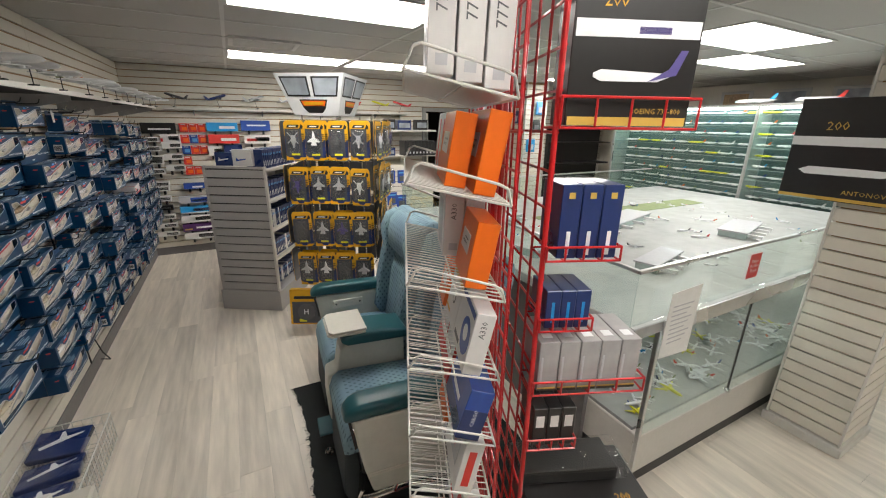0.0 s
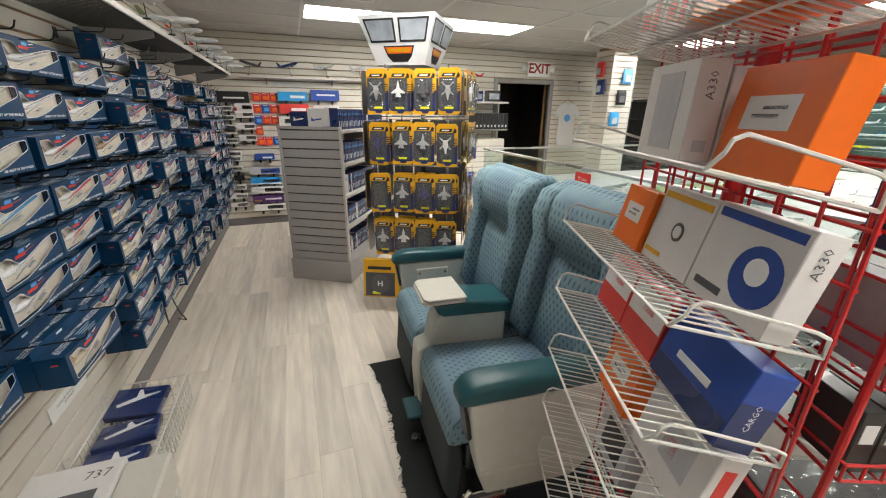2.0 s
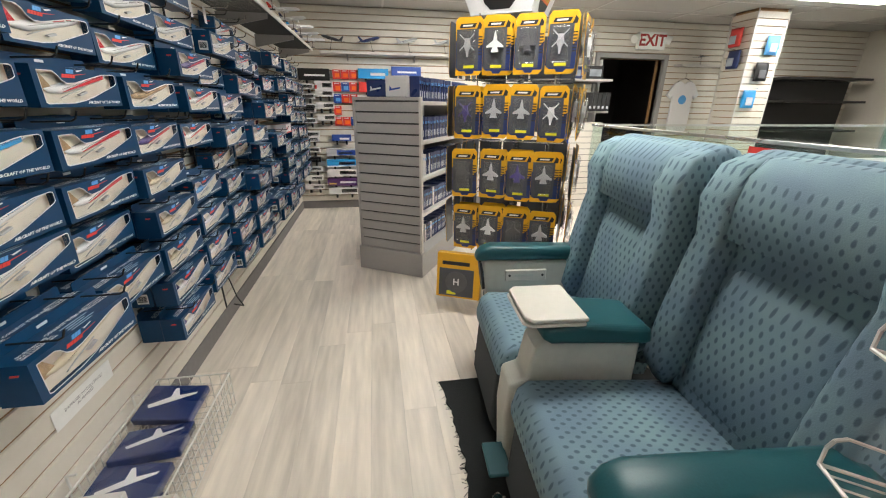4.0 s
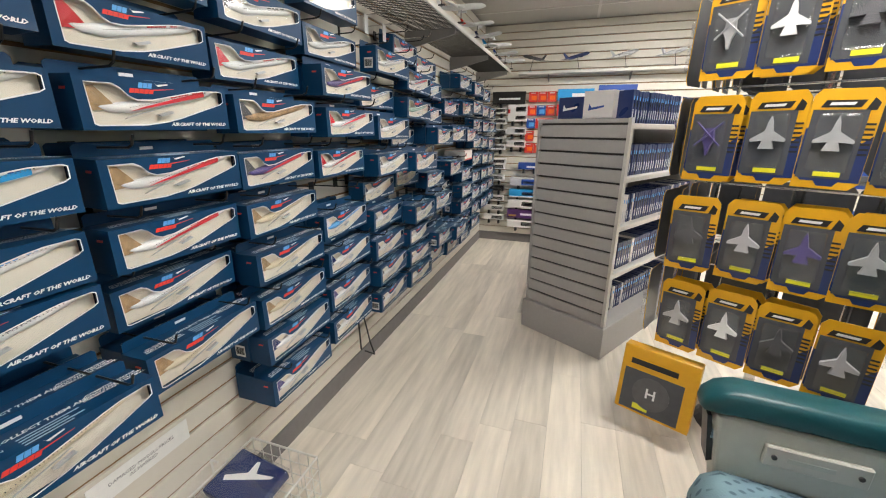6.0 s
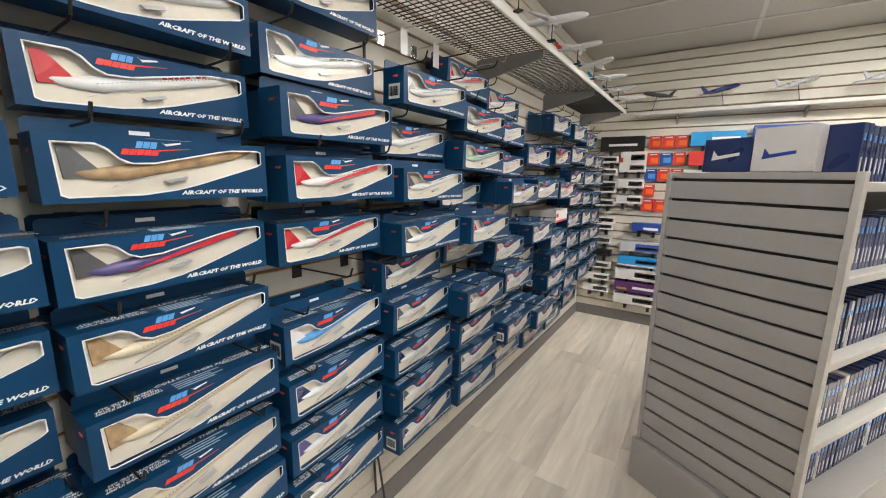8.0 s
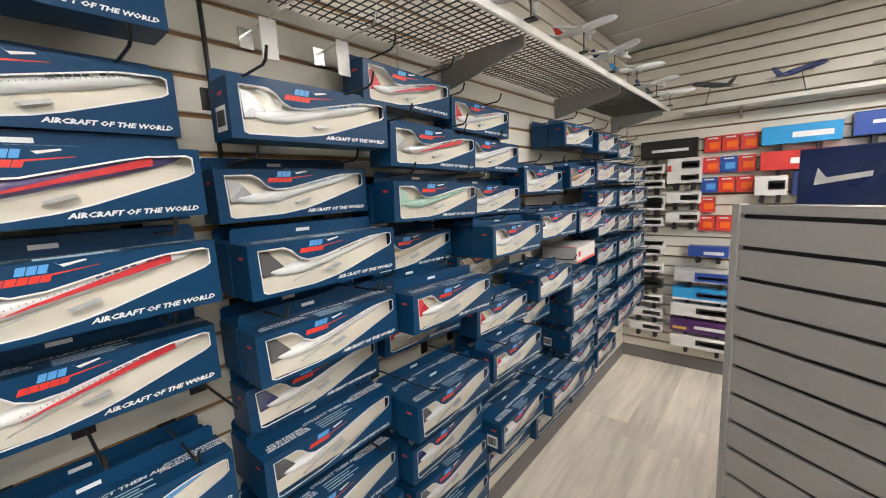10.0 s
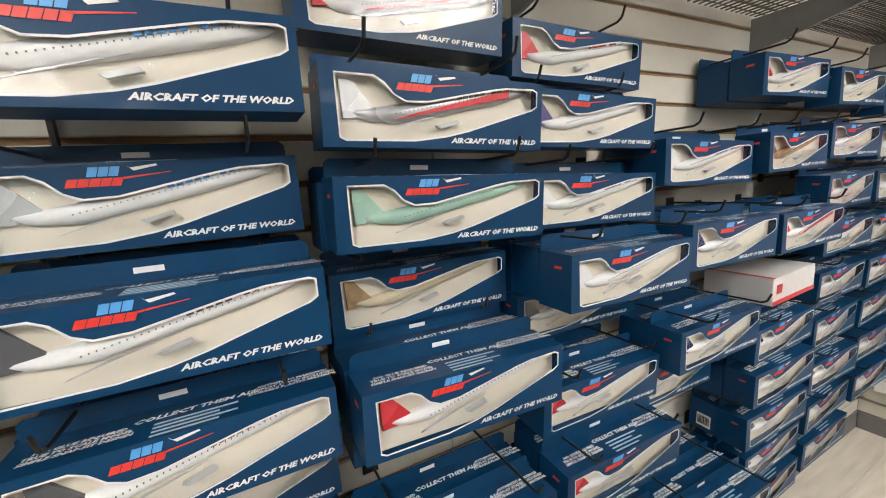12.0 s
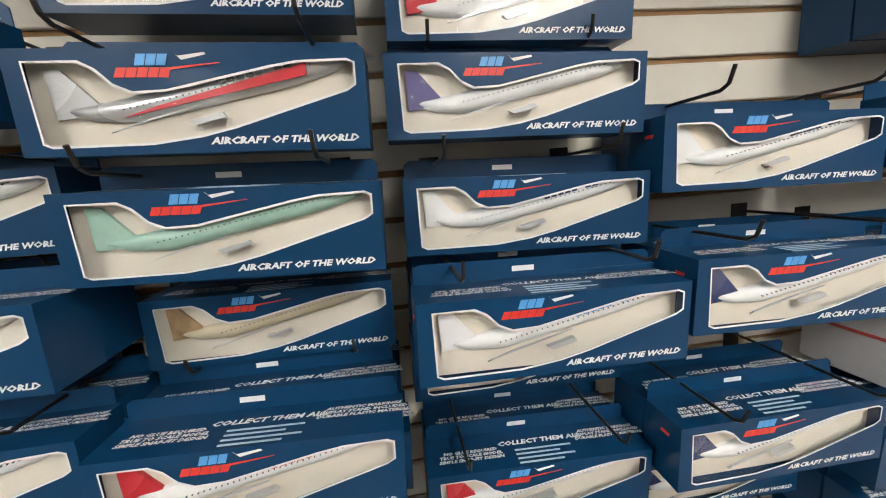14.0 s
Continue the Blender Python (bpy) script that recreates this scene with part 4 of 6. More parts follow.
# across: near arm, near seat, console, far seat, far arm (y runs towards the camera's start after the turn)
NEAR, FAR = -0.02, -1.28
YS1, YS2 = -0.34, -0.985
seat_back(YS1, 0.0), seat_back(YS2, 0.055)  # the near seat reclines a little more
seat_cushion(YS1), seat_cushion(YS2)
armrest(NEAR - 0.01, 0.125), armrest(FAR + 0.01, 0.10)
for yc, s in ((NEAR - 0.01, 1), (FAR + 0.01, -1)):
    sh = [(-0.50, 0.34), (-0.50, 0.62), (0.05, 0.635), (0.035, 0.50), (0.01, 0.36), (-0.02, 0.24), (-0.36, 0.22)]
    o = part("arm_shell", slab(bmesh.new(), sh, "y", yc - 0.045, yc + 0.045), M_SHELL, seats, "pale plastic side shell")
    mod = o.modifiers.new("round", "BEVEL")
    mod.width, mod.segments = 0.012, 3
    part("side_strip", slab(bmesh.new(), [(-0.36, 0.325), (0.0, 0.335), (0.0, 0.35), (-0.36, 0.34)], "y", yc - 0.049 if s < 0 else yc + 0.044, yc - 0.044 if s < 0 else yc + 0.049), M_TRAY, seats)
    part("seat_control", B(-0.02, yc - 0.03, 0.55, 0.052, yc + 0.03, 0.585, 0.004), M_CHROME, seats, "metal recline control")
    part("arm_front", slab(bmesh.new(), [(0.03, 0.49), (0.055, 0.62), (0.065, 0.62), (0.045, 0.48)], "y", yc - 0.03, yc + 0.03), M_BLACK, seats)
ctl = part("control_panel", B(-0.255, FAR + 0.055, 0.535, -0.055, FAR + 0.069, 0.592, 0.004), M_TRAY, seats, "cream passenger control panel")
part("control_slot", B(-0.19, FAR + 0.068, 0.558, -0.10, FAR + 0.070, 0.570), M_SHELL, ctl)
for x in (-0.235, -0.075):
    part("control_button", rod(bmesh.new(), (x, FAR + 0.066, 0.565), (x, FAR + 0.073, 0.565), 0.006, 8), M_GREYD, ctl)
# console with folded tray
YC = (YS1 + YS2) / 2
o = part("console_shell", slab(bmesh.new(), [(-0.36, 0.30), (-0.36, 0.62), (-0.05, 0.645), (0.0, 0.58), (0.02, 0.46), (0.075, 0.44), (0.085, 0.30), (0.07, 0.03), (0.0, 0.03), (-0.02, 0.25)], "y", YC - 0.065, YC + 0.065), M_SHELL, seats, "pale plastic centre console")
mod = o.modifiers.new("round", "BEVEL")
mod.width, mod.segments = 0.014, 3
o = part("console_top", slab(bmesh.new(), [(-0.38, 0.60), (-0.37, 0.66), (-0.12, 0.685), (-0.02, 0.675), (0.0, 0.64), (-0.04, 0.615)], "y", YC - 0.115, YC + 0.10), M_TEAL, seats, "wide teal vinyl centre armrest")
mod = o.modifiers.new("round", "BEVEL")
mod.width, mod.segments = 0.02, 4
for zz, gr in ((0.69, 0.0), (0.706, -0.006)):
    o = part("folded_tray", slab(bmesh.new(), [(-0.135 + gr, YC - 0.125), (0.04 + gr, YC - 0.125), (0.062 + gr, YC - 0.10), (0.062 + gr, YC + 0.09), (0.04 + gr, YC + 0.115), (-0.135 + gr, YC + 0.115)], "z", zz, zz + 0.013), M_TRAY, seats, "cream folded tray table")
    mod = o.modifiers.new("round", "BEVEL")
    mod.width, mod.segments = 0.005, 3
# leg rests, pedal, frame, feet
for yc in (YS1, YS2):
    o = part("leg_rest", slab(bmesh.new(), [(0.01, 0.33), (0.07, 0.345), (0.085, 0.10), (0.06, 0.04), (0.0, 0.05)], "y", yc - 0.20, yc + 0.20), M_CHAR, seats, "charcoal fabric leg rest")
    mod = o.modifiers.new("round", "BEVEL")
    mod.width, mod.segments = 0.015, 3
    part("under_frame", B(-0.40, yc - 0.22, 0.20, 0.0, yc + 0.22, 0.33, 0.01), M_BLACK, seats)
    part("back_shell", slab(bmesh.new(), [(-0.55, 0.36), (-0.51, 0.36), (-0.605, 0.90), (-0.645, 1.06), (-0.685, 1.06), (-0.665, 0.86)], "y", yc - 0.225, yc + 0.225), M_SHELL, seats)
part("foot_pedal", B(0.07, YC + 0.02, 0.14, 0.15, YC + 0.16, 0.155, 0.004), M_TEAL, seats)
for yc in (-0.15, -0.95):
    part("seat_leg", wire(bmesh.new(), [(0.0, yc, 0.22), (0.02, yc, 0.03), (-0.05, yc, 0.015), (-0.42, yc, 0.015), (-0.40, yc, 0.22)], 0.016, 8), M_CHROME, seats)
part("foot_bar", B(0.01, -1.36, 0.03, 0.05, -1.24, 0.055, 0.004), M_CHROME, seats)
part("foot_bar", wire(bmesh.new(), [(0.02, -0.03, 0.22), (0.05, -0.03, 0.16), (-0.12, -0.03, 0.16), (-0.14, -0.03, 0.22)], 0.009, 8), M_CHROME, seats)
# frayed mat under the seats
bm = bmesh.new()
rnd = random.Random(5)
edge = []
for i in range(60):
    edge.append((1.24 + rnd.uniform(-0.008, 0.008) + 0.03 * math.sin(i * 0.1), 3.28 - i * 0.024))
for i in range(20):
    edge.append((1.30 + i * 0.055, 1.86 + rnd.uniform(-0.006, 0.006)))
for i in range(60):
    edge.append((2.36 + rnd.uniform(-0.006, 0.006), 1.86 + i * 0.024))
slab(bm, list(reversed(edge)), "z", 0.001, 0.012)
fm = tagged(part("floor_mat", bm, M_MAT), "black frayed floor mat under the aircraft seats", "floor mat")
bm = bmesh.new()
for i in range(90):
    p = rnd.choice(edge[:62])
    rod(bm, (p[0] + 0.003, p[1], 0.006), (p[0] - rnd.uniform(0.006, 0.025), p[1] + rnd.uniform(-0.02, 0.02), 0.003), 0.0012, 4)
part("fringe", bm, M_MAT, fm)
# crumpled foil wrapper on the mat
bm = bmesh.new()
bmesh.ops.create_icosphere(bm, subdivisions=2, radius=0.028)
for v in bm.verts:
    v.co = Vector((v.co.x, v.co.y, v.co.z * 0.5)) * rnd.uniform(0.6, 1.2)
tagged(part("foil_wrapper", bm, M_CHROME, m=pose(1.345, 2.62, 0.024)), "crumpled silver foil wrapper on the floor mat", "wrapper")

# ---- spinner with carded toys ----
CC = Vector((1.888, 4.19, 0))
CM = Matrix.Translation(CC) @ pose(0, 0, 0, 0, 0, -28.5)
spin = thing("spinner_rack", "tall wire spinner rack of yellow carded toy aircraft", "spinner rack", CM)
part("post", rod(bmesh.new(), (0, 0, 0.03), (0, 0, 1.80), 0.02, 12), M_CHROME, spin)
bm = bmesh.new()
bmesh.ops.create_cone(bm, cap_ends=True, segments=28, radius1=0.17, radius2=0.15, depth=0.03, matrix=Matrix.Translation((0, 0, 0.015)))
part("base_plate", bm, M_BLACK, spin)
bm = bmesh.new()
for z in (0.48, 0.80, 1.12, 1.46, 1.76):
    for s in (-0.22, 0.22):
        wire(bm, [(-0.3, s, z), (0.3, s, z)], 0.0035)
        wire(bm, [(s, -0.3, z), (s, 0.3, z)], 0.0035)
for x in (-0.22, 0.22):
    for y in (-0.22, 0.22):
        rod(bm, (x, y, 0.40), (x, y, 1.80), 0.005)
part("wire_frame", bm, M_CHROME, spin)
PW, PH = 0.150, 0.285
card = data_of(slab(bmesh.new(), [(-PW / 2, 0), (-PW / 2 + 0.02, -0.012 + 0.012), (PW / 2 - 0.02, 0), (PW / 2, 0.02), (PW / 2, PH - 0.02), (PW / 2 - 0.015, PH), (-PW / 2 + 0.015, PH), (-PW / 2, PH - 0.02)], "y", 0.0, 0.0025), "card", M_YEL)
card.materials.append(M_DGREY)
for p in card.polygons:
    p.material_index = 1 if p.normal.y > 0.5 else 0
lower = data_of(slab(bmesh.new(), [(-PW / 2 + 0.001, 0.04), (-PW / 2 + 0.02, 0.022), (-0.025, 0.022), (-0.015, 0.008), (0.02, 0.008), (0.03, 0.022), (PW / 2 - 0.001, 0.022), (PW / 2 - 0.001, 0.155), (PW / 2 - 0.02, 0.135), (-PW / 2 + 0.001, 0.175)], "y", -0.0008, 0.0), "navy_band", M_CARDB)
inset = data_of(B(-PW / 2 + 0.006, -0.0018, 0.03, PW / 2 - 0.024, -0.0008, PH - 0.058), "grey_panel", M_DGREY)
blist = data_of(B(-PW / 2 + 0.022, -0.028, 0.05, PW / 2 - 0.035, -0.002, PH - 0.068, 0.008, 2), "blister", M_BLIST)
bm = bmesh.new()
for i in range(7):
    quadbox(bm, PW / 2 - 0.026, -0.0016, 0.10 + i * 0.014, PW / 2 - 0.004, -0.0008, 0.106 + i * 0.014)
hatch = data_of(bm, "black_stripes", M_BLACK)
bm = slab(bmesh.new(), [(-PW / 2 + 0.02, PH - 0.052), (PW / 2 - 0.045, PH - 0.052), (PW / 2 - 0.035, PH - 0.032), (-PW / 2 + 0.03, PH - 0.032)], "y", -0.0018, -0.0008)
slab(bm, [(PW / 2 - 0.035, PH - 0.06), (PW / 2 - 0.012, PH - 0.06), (PW / 2 - 0.008, PH - 0.04), (PW / 2 - 0.022, PH - 0.026)], "y", -0.0018, -0.0008)
title = data_of(bm, "title_bar", M_BLACK)
bm = slab(bmesh.new(), [(-PW / 2 + 0.038, PH - 0.046), (PW / 2 - 0.06, PH - 0.046), (PW / 2 - 0.055, PH - 0.038), (-PW / 2 + 0.042, PH - 0.038)], "y", -0.0026, -0.0018)
titlep = data_of(bm, "title_print", M_WHITE)
lime = data_of(B(-0.03, -0.003, 0.036, 0.03, -0.002, 0.05), "lime_label", M_LIME)
jet = data_of(slab(bmesh.new(), [(0, 0.06), (0.006, 0.04), (0.01, 0.015), (0.045, -0.01), (0.045, -0.018), (0.012, -0.015), (0.02, -0.04), (0.004, -0.04), (-0.004, -0.04), (-0.02, -0.04), (-0.012, -0.015), (-0.045, -0.018), (-0.045, -0.01), (-0.01, 0.015), (-0.006, 0.04)], "y", -0.018, -0.006), "toy_jet", M_SILVER)
bm = slab(bmesh.new(), [(0.012, 0.03), (0.018, -0.01), (0.008, -0.03), (0.003, -0.06), (-0.003, -0.06), (-0.008, -0.03), (-0.018, -0.01), (-0.012, 0.03)], "y", -0.02, -0.006)
for a in (45, 135):
    c, s = math.cos(math.radians(a)), math.sin(math.radians(a))
    wire(bm, [(-0.055 * c, -0.024, 0.01 - 0.055 * s), (0.055 * c, -0.024, 0.01 + 0.055 * s)], 0.003, 5)
heli = data_of(bm, "toy_helicopter", M_SMOKE)


def carded_toy(m, kind, tint):
    t = thing("carded_toy", "yellow and navy blister card with a toy aircraft on the spinner", "toy pack", m, "carded toys on the spinner")
    c = part("card", card, M_YEL, t)
    for nm, me in (("navy_band", lower), ("grey_panel", inset), ("black_stripes", hatch), ("title_bar", title), ("lime_label", lime)):
        part(nm, me, None, t)
    part("title_print", titlep, None, t)
    b = part("blister", blist, M_BLIST, t, "clear plastic blister")
    b.visible_shadow = False
    k = part("toy", heli if kind else jet, None, t, m=pose(-0.007, 0, 0.15))
    set_mat(k, tint)


rnd = random.Random(8)
tints = [M_SILVER, M_WHITE, M_SMOKE, M_CARDG, M_INDIGO, M_SILVER]
for f in range(4):
    rot = pose(0, 0, 0, 0, 0, 90 * f)
    for r, z in enumerate((0.47, 0.80, 1.14, 1.475)):
        for c in range(4):
            for dpt in range(2 if rnd.random() < 0.6 else 1):
                x = -0.235 + c * 0.157 + rnd.uniform(-0.01, 0.01)
                m = CM @ rot @ Matrix.Translation((x, -0.335 - 0.034 * (1 - dpt), z + rnd.uniform(-0.006, 0.006))) @ pose(0, 0, 0, rnd.uniform(-3, 3), rnd.uniform(-1, 1), rnd.uniform(-9, 9))
                if dpt == 1:
                    m = m @ Matrix.Translation((rnd.uniform(0.005, 0.02), 0.012, 0.003))
                carded_toy(m, (c in (0, 3) and r > 1) or (c == 3 and r == 3), tints[(c + 2 * r + f) % 6])
# header sign, a flared four-sided tray
hd = thing("spinner_sign", "white flared card header with cockpit pictures on the spinner", "sign", Matrix.Translation((1.79, 4.20, 1.80)) @ pose(0, 0, 0, 0, 0, -35))
a, b, H0 = 0.175, 0.268, 0.285
for f in range(4):
    rot = pose(0, 0, 0, 0, 0, 90 * f)
    bm = bmesh.new()
    loft(bm, [[(-a, -a, 0), (a, -a, 0), (a, -a + 0.006, 0), (-a, -a + 0.006, 0)], [(-b, -b, H0), (b, -b, H0), (b, -b + 0.006, H0), (-b, -b + 0.006, H0)]])
    p = part("panel", bm, M_WHITE, hd, m=rot)

    def on(u, v, off):
        w = a + (b - a) * v
        return (u * w, -w - off, v * H0)
    for u0, u1 in ((-0.88, -0.06), (0.06, 0.88)):
        bm = bmesh.new()
        q = [(u0, 0.45), (u1, 0.45), (u1, 0.92), (u0, 0.92)]
        loft(bm, [[on(u, v, 0.001) for u, v in q], [on(u, v, 0.004) for u, v in q]])
        part("window_picture", bm, M_BLACK, p)
        q = [(u0 + 0.05, 0.49), (u1 - 0.05, 0.49), (u1 - 0.05, 0.88), (u0 + 0.05, 0.88)]
        bm = bmesh.new()
        loft(bm, [[on(u, v, 0.003) for u, v in q], [on(u, v, 0.006) for u, v in q]])
        part("sky_picture", bm, M_PAPERS, p)
    for q, mm, o in (([(-0.45, 0.16), (-0.30, 0.05), (0.30, 0.05), (0.45, 0.16), (0.52, 0.38), (-0.52, 0.38)], M_BLACK, 0.002), ([(-0.42, 0.22), (0.42, 0.22), (0.47, 0.35), (-0.47, 0.35)], M_ORANGE, 0.004), ([(-0.36, 0.25), (0.36, 0.25), (0.39, 0.32), (-0.39, 0.32)], M_YEL, 0.006)):
        bm = bmesh.new()
        loft(bm, [[on(u, v, o - 0.001) for u, v in q], [on(u, v, o) for u, v in q]])
        part("emblem", bm, mm, p)
part("floor_tray", B(-a, -a, -0.004, a, a, 0.0), M_WHITE, hd)
# helipad pack on the floor beside the spinner
hp = thing("helipad_pack", "yellow and navy toy helipad pack hanging low on the spinner", "toy pack", CM @ Matrix.Translation((-0.25, -0.43, 0.13)) @ pose(0, 0, 0, -7, 0, 4) @ Matrix.Scale(1.2, 4))
part("card", B(-0.12, 0, 0, 0.12, 0.05, 0.25, 0.003), M_YEL, hp)
part("grey_panel", B(-0.105, -0.001, 0.01, 0.085, 0.0, 0.165), M_DGREY, hp)
part("title_bar", B(-0.09, -0.001, 0.185, 0.06, 0.0, 0.205), M_BLACK, hp)
bm = bmesh.new()
bmesh.ops.create_cone(bm, cap_ends=True, segments=24, radius1=0.06, radius2=0.06, depth=0.002, matrix=Matrix.Translation((-0.01, -0.002, 0.09)) @ pose(0, 0, 0, 90))
part("pad", bm, M_SMOKE, hp)
me = letters("H", 0.05, M_WHITE, 0.001)
part("lettering", me, M_WHITE, hp, m=pose(-0.01, -0.0035, 0.09, 90))
part("lime_label", B(-0.06, -0.0025, 0.02, -0.01, -0.001, 0.04), M_LIME, hp)

# ---- red grid tower with white wire shelves ----
TM = Matrix.Translation((1.572, 1.444, 0)) @ pose(0, 0, 0, 0, 0, 67.9)  # x along the grid, y towards the shelves
TL = 0.60
tower = thing("grid_tower", "red wire grid display tower with white wire shelves", "display rack", TM)
for yy in (-0.005, -0.075):
    bm = bmesh.new()
    for i in range(9):
        rod(bm, (i * TL / 8, yy, 0.06), (i * TL / 8, yy, 2.16), 0.0032)
    for i in range(28):
        rod(bm, (0, yy - 0.005, 0.08 + i * 0.0755), (TL, yy - 0.005, 0.08 + i * 0.0755), 0.0032)
    part("grid_panel", bm, M_WIRER, tower, "red wire grid")
for xx, yy in ((0.0, -0.075), (TL, -0.04), (0.30, -0.04)):
    part("post", rod(bmesh.new(), (xx, yy, 0.05), (xx, yy, 2.2), 0.006 if xx != 0.3 else 0.018, 10), M_WIRER, tower)
for xx in (0.0, TL):
    part("foot", B(xx - 0.025, -0.25, 0.0, xx + 0.025, 0.2, 0.05, 0.006), M_WIRER, tower)
WSHELF = [1.80, 1.60, 1.39, 1.19, 1.00, 0.81, 0.62, 0.43]
SL, SD, SR = 0.52, 0.21, 0.045


def wire_shelf(z):
    sf = part("wire_shelf", wire(bmesh.new(), [(0, 0, z), (0, SD, z + SR), (SL, SD, z + SR), (SL, 0, z), (0, 0, z)], 0.003), M_WIREW, tower, "white wire shelf with looped guards")
    bm = rod(bmesh.new(), (0, SD / 2, z + SR / 2 - 0.003), (SL, SD / 2, z + SR / 2 - 0.003), 0.0025, 5)
    part("cross_wire", bm, M_WIREW, sf)
    for i in range(1, 26):
        x = i * SL / 26
        part("cross_wire", RUNG, M_WIREW, sf, m=pose(x, 0, z + 0.002))
    for x in (0.0, SL):
        o = -0.012 if x == 0 else 0.012
        part("guard_loop", wire(bmesh.new(), [(x, SD, z + SR), (x + o, SD - 0.01, z + SR + 0.02), (x + o, SD - 0.016, z + SR + 0.034), (x + o, SD - 0.03, z + SR + 0.04), (x + o, 0.03, z + 0.045), (x + o, 0.012, z + 0.036), (x, 0.0, z)], 0.0028), M_WIREW, sf)


RUNG = data_of(rod(bmesh.new(), (0, 0, 0), (0, SD, SR), 0.0017, 5), "cross_wire", M_WIREW)
for z in WSHELF:
    wire_shelf(z)


def carton(loc, size, yaw, lean, base, label, bands=(), grp="cartons on the tower", writing=()):
    """A model carton: thickness along x, width along y, height along z; bands are flat prints on the -x face or the -y edge."""
    t = thing("model_carton", label, "boxed model", TM @ Matrix.Translation(loc) @ pose(0, 0, 0, 0, 0, -90) @ pose(0, 0, 0, 0, lean, yaw), grp)
    dx, dy, dz = size
    part("case", B(0, 0, 0, dx, dy, dz, 0.0015), base, t)
    for face, u0, v0, u1, v1, mm in bands:
        if face == "d":
            bm = bmesh.new()
            bmesh.ops.create_cone(bm, cap_ends=True, segments=24, radius1=u1, radius2=u1, depth=0.0008, matrix=Matrix.Translation((-0.0006 - 0.0008 * v1, u0 * dy, v0 * dz)) @ pose(0, 0, 0, 0, 90, 0))
            part("print", bm, mm, t)
        elif face == "f":
            part("print", B(-0.0008, u0 * dy, v0 * dz, 0.0, u1 * dy, v1 * dz), mm, t)
        else:
            part("print", B(u0 * dx, -0.0008, v0 * dz, u1 * dx, 0.0, v1 * dz), mm, t)
    for txt, u, v, s, mm in writing:
        part("lettering", letters(txt, s, mm), mm, t, m=pose(u * dx, -0.0012, v * dz, 90, -90, 0))
    return t


OW = (("f", 0.25, 0.42, 0.8, 0.72, M_CARDW), ("f", 0.4, 0.52, 0.7, 0.56, M_SMOKE), ("f", 0.34, 0.6, 0.6, 0.63, M_SMOKE))
WW = (("f", 0.05, 0.86, 0.95, 0.95, M_BLUE), ("d", 0.30, 0.45, 0.045, 0, M_BLUE), ("d", 0.30, 0.50, 0.02, 1, M_WHITE), ("f", 0.2, 0.28, 0.4, 0.34, M_WHITE), ("f", 0.55, 0.12, 0.9, 0.2, M_SMOKE))
YW = (("f", 0.05, 0.86, 0.95, 0.94, M_YEL), ("d", 0.45, 0.5, 0.018, 0, M_SMOKE), ("d", 0.45, 0.5, 0.012, 1, M_CARDW), ("f", 0.6, 0.1, 0.95, 0.16, M_YEL))
def on(z, y):
    """Height of a tilted shelf at a distance from the grid."""
    return z + SR * y / SD + 0.006


SLIM = (("f", 0.25, 0.1, 0.75, 0.9, M_CARDG), ("e", 0.3, 0.1, 0.75, 0.22, M_CARDG))
REDW = (("f", 0.15, 0.1, 0.35, 0.9, M_RED), ("f", 0.5, 0.15, 0.85, 0.35, M_RED), ("e", 0.3, 0.2, 0.7, 0.75, M_RED))
for i in range(3):
    carton((0.03, 0.06 + i * 0.054, on(1.80, 0.055 + i * 0.054)), (0.05, 0.15, 0.165), 0, 2, M_CARDW, "white slim carton standing on a wire shelf", SLIM, writing=(("777", 0.5, 0.75, 0.03, M_SMOKE),))
carton((0.02, 0.075, on(1.60, 0.07)), (0.045, 0.215, 0.165), 0, 10, M_ORANGE, "bright orange carton leaning on a wire shelf", OW)
carton((0.06, 0.13, on(1.60, 0.12)), (0.045, 0.19, 0.15), 0, 9, M_ORANGE, "bright orange carton leaning on a wire shelf", OW)
for i in range(2):
    carton((0.28 + i * 0.095, 0.12, on(1.60, 0.10)), (0.06, 0.09, 0.155), 0, 6, M_CARDW, "white carton with red lettering on a wire shelf", REDW)
carton((0.03, 0.085, on(1.39, 0.08)), (0.05, 0.165, 0.15), 0, 10, M_ORANGE, "bright orange carton leaning on a wire shelf", OW)
for i in range(2):
    carton((0.23, 0.06 + i * 0.054, on(1.39, 0.055 + i * 0.054)), (0.05, 0.16, 0.16), 0, 2, M_CARDW, "white slim carton standing on a wire shelf", SLIM, writing=(("A330", 0.5, 0.75, 0.02, M_SMOKE),))
carton((0.0, 0.09, on(1.19, 0.08)), (0.045, 0.178, 0.155), 0, 12, M_CARDW, "white carton with a blue disc, leaning on a wire shelf", WW, writing=(("A330", 0.5, 0.75, 0.02, M_SMOKE),))
carton((0.18, 0.09, on(1.19, 0.08)), (0.045, 0.165, 0.15), 0, 12, M_CARDW, "white carton with yellow bands, leaning on a wire shelf", YW)
carton((0.35, 0.10, on(1.19, 0.08)), (0.045, 0.13, 0.13), 0, 12, M_ORANGE, "bright orange carton leaning on a wire shelf", OW)
carton((0.01, 0.10, on(1.00, 0.09)), (0.06, 0.20, 0.14), 0, 16, M_BLUE, "blue cargo carton leaning on a wire shelf", (("f", 0.02, 0.0, 0.98, 0.32, M_CARDB), ("f", 0.3, 0.42, 0.75, 0.52, M_WHITE), ("e", 0.0, 0.0, 1.0, 0.6, M_CARDB)), writing=(("CARGO", 0.5, 0.45, 0.014, M_WHITE),))
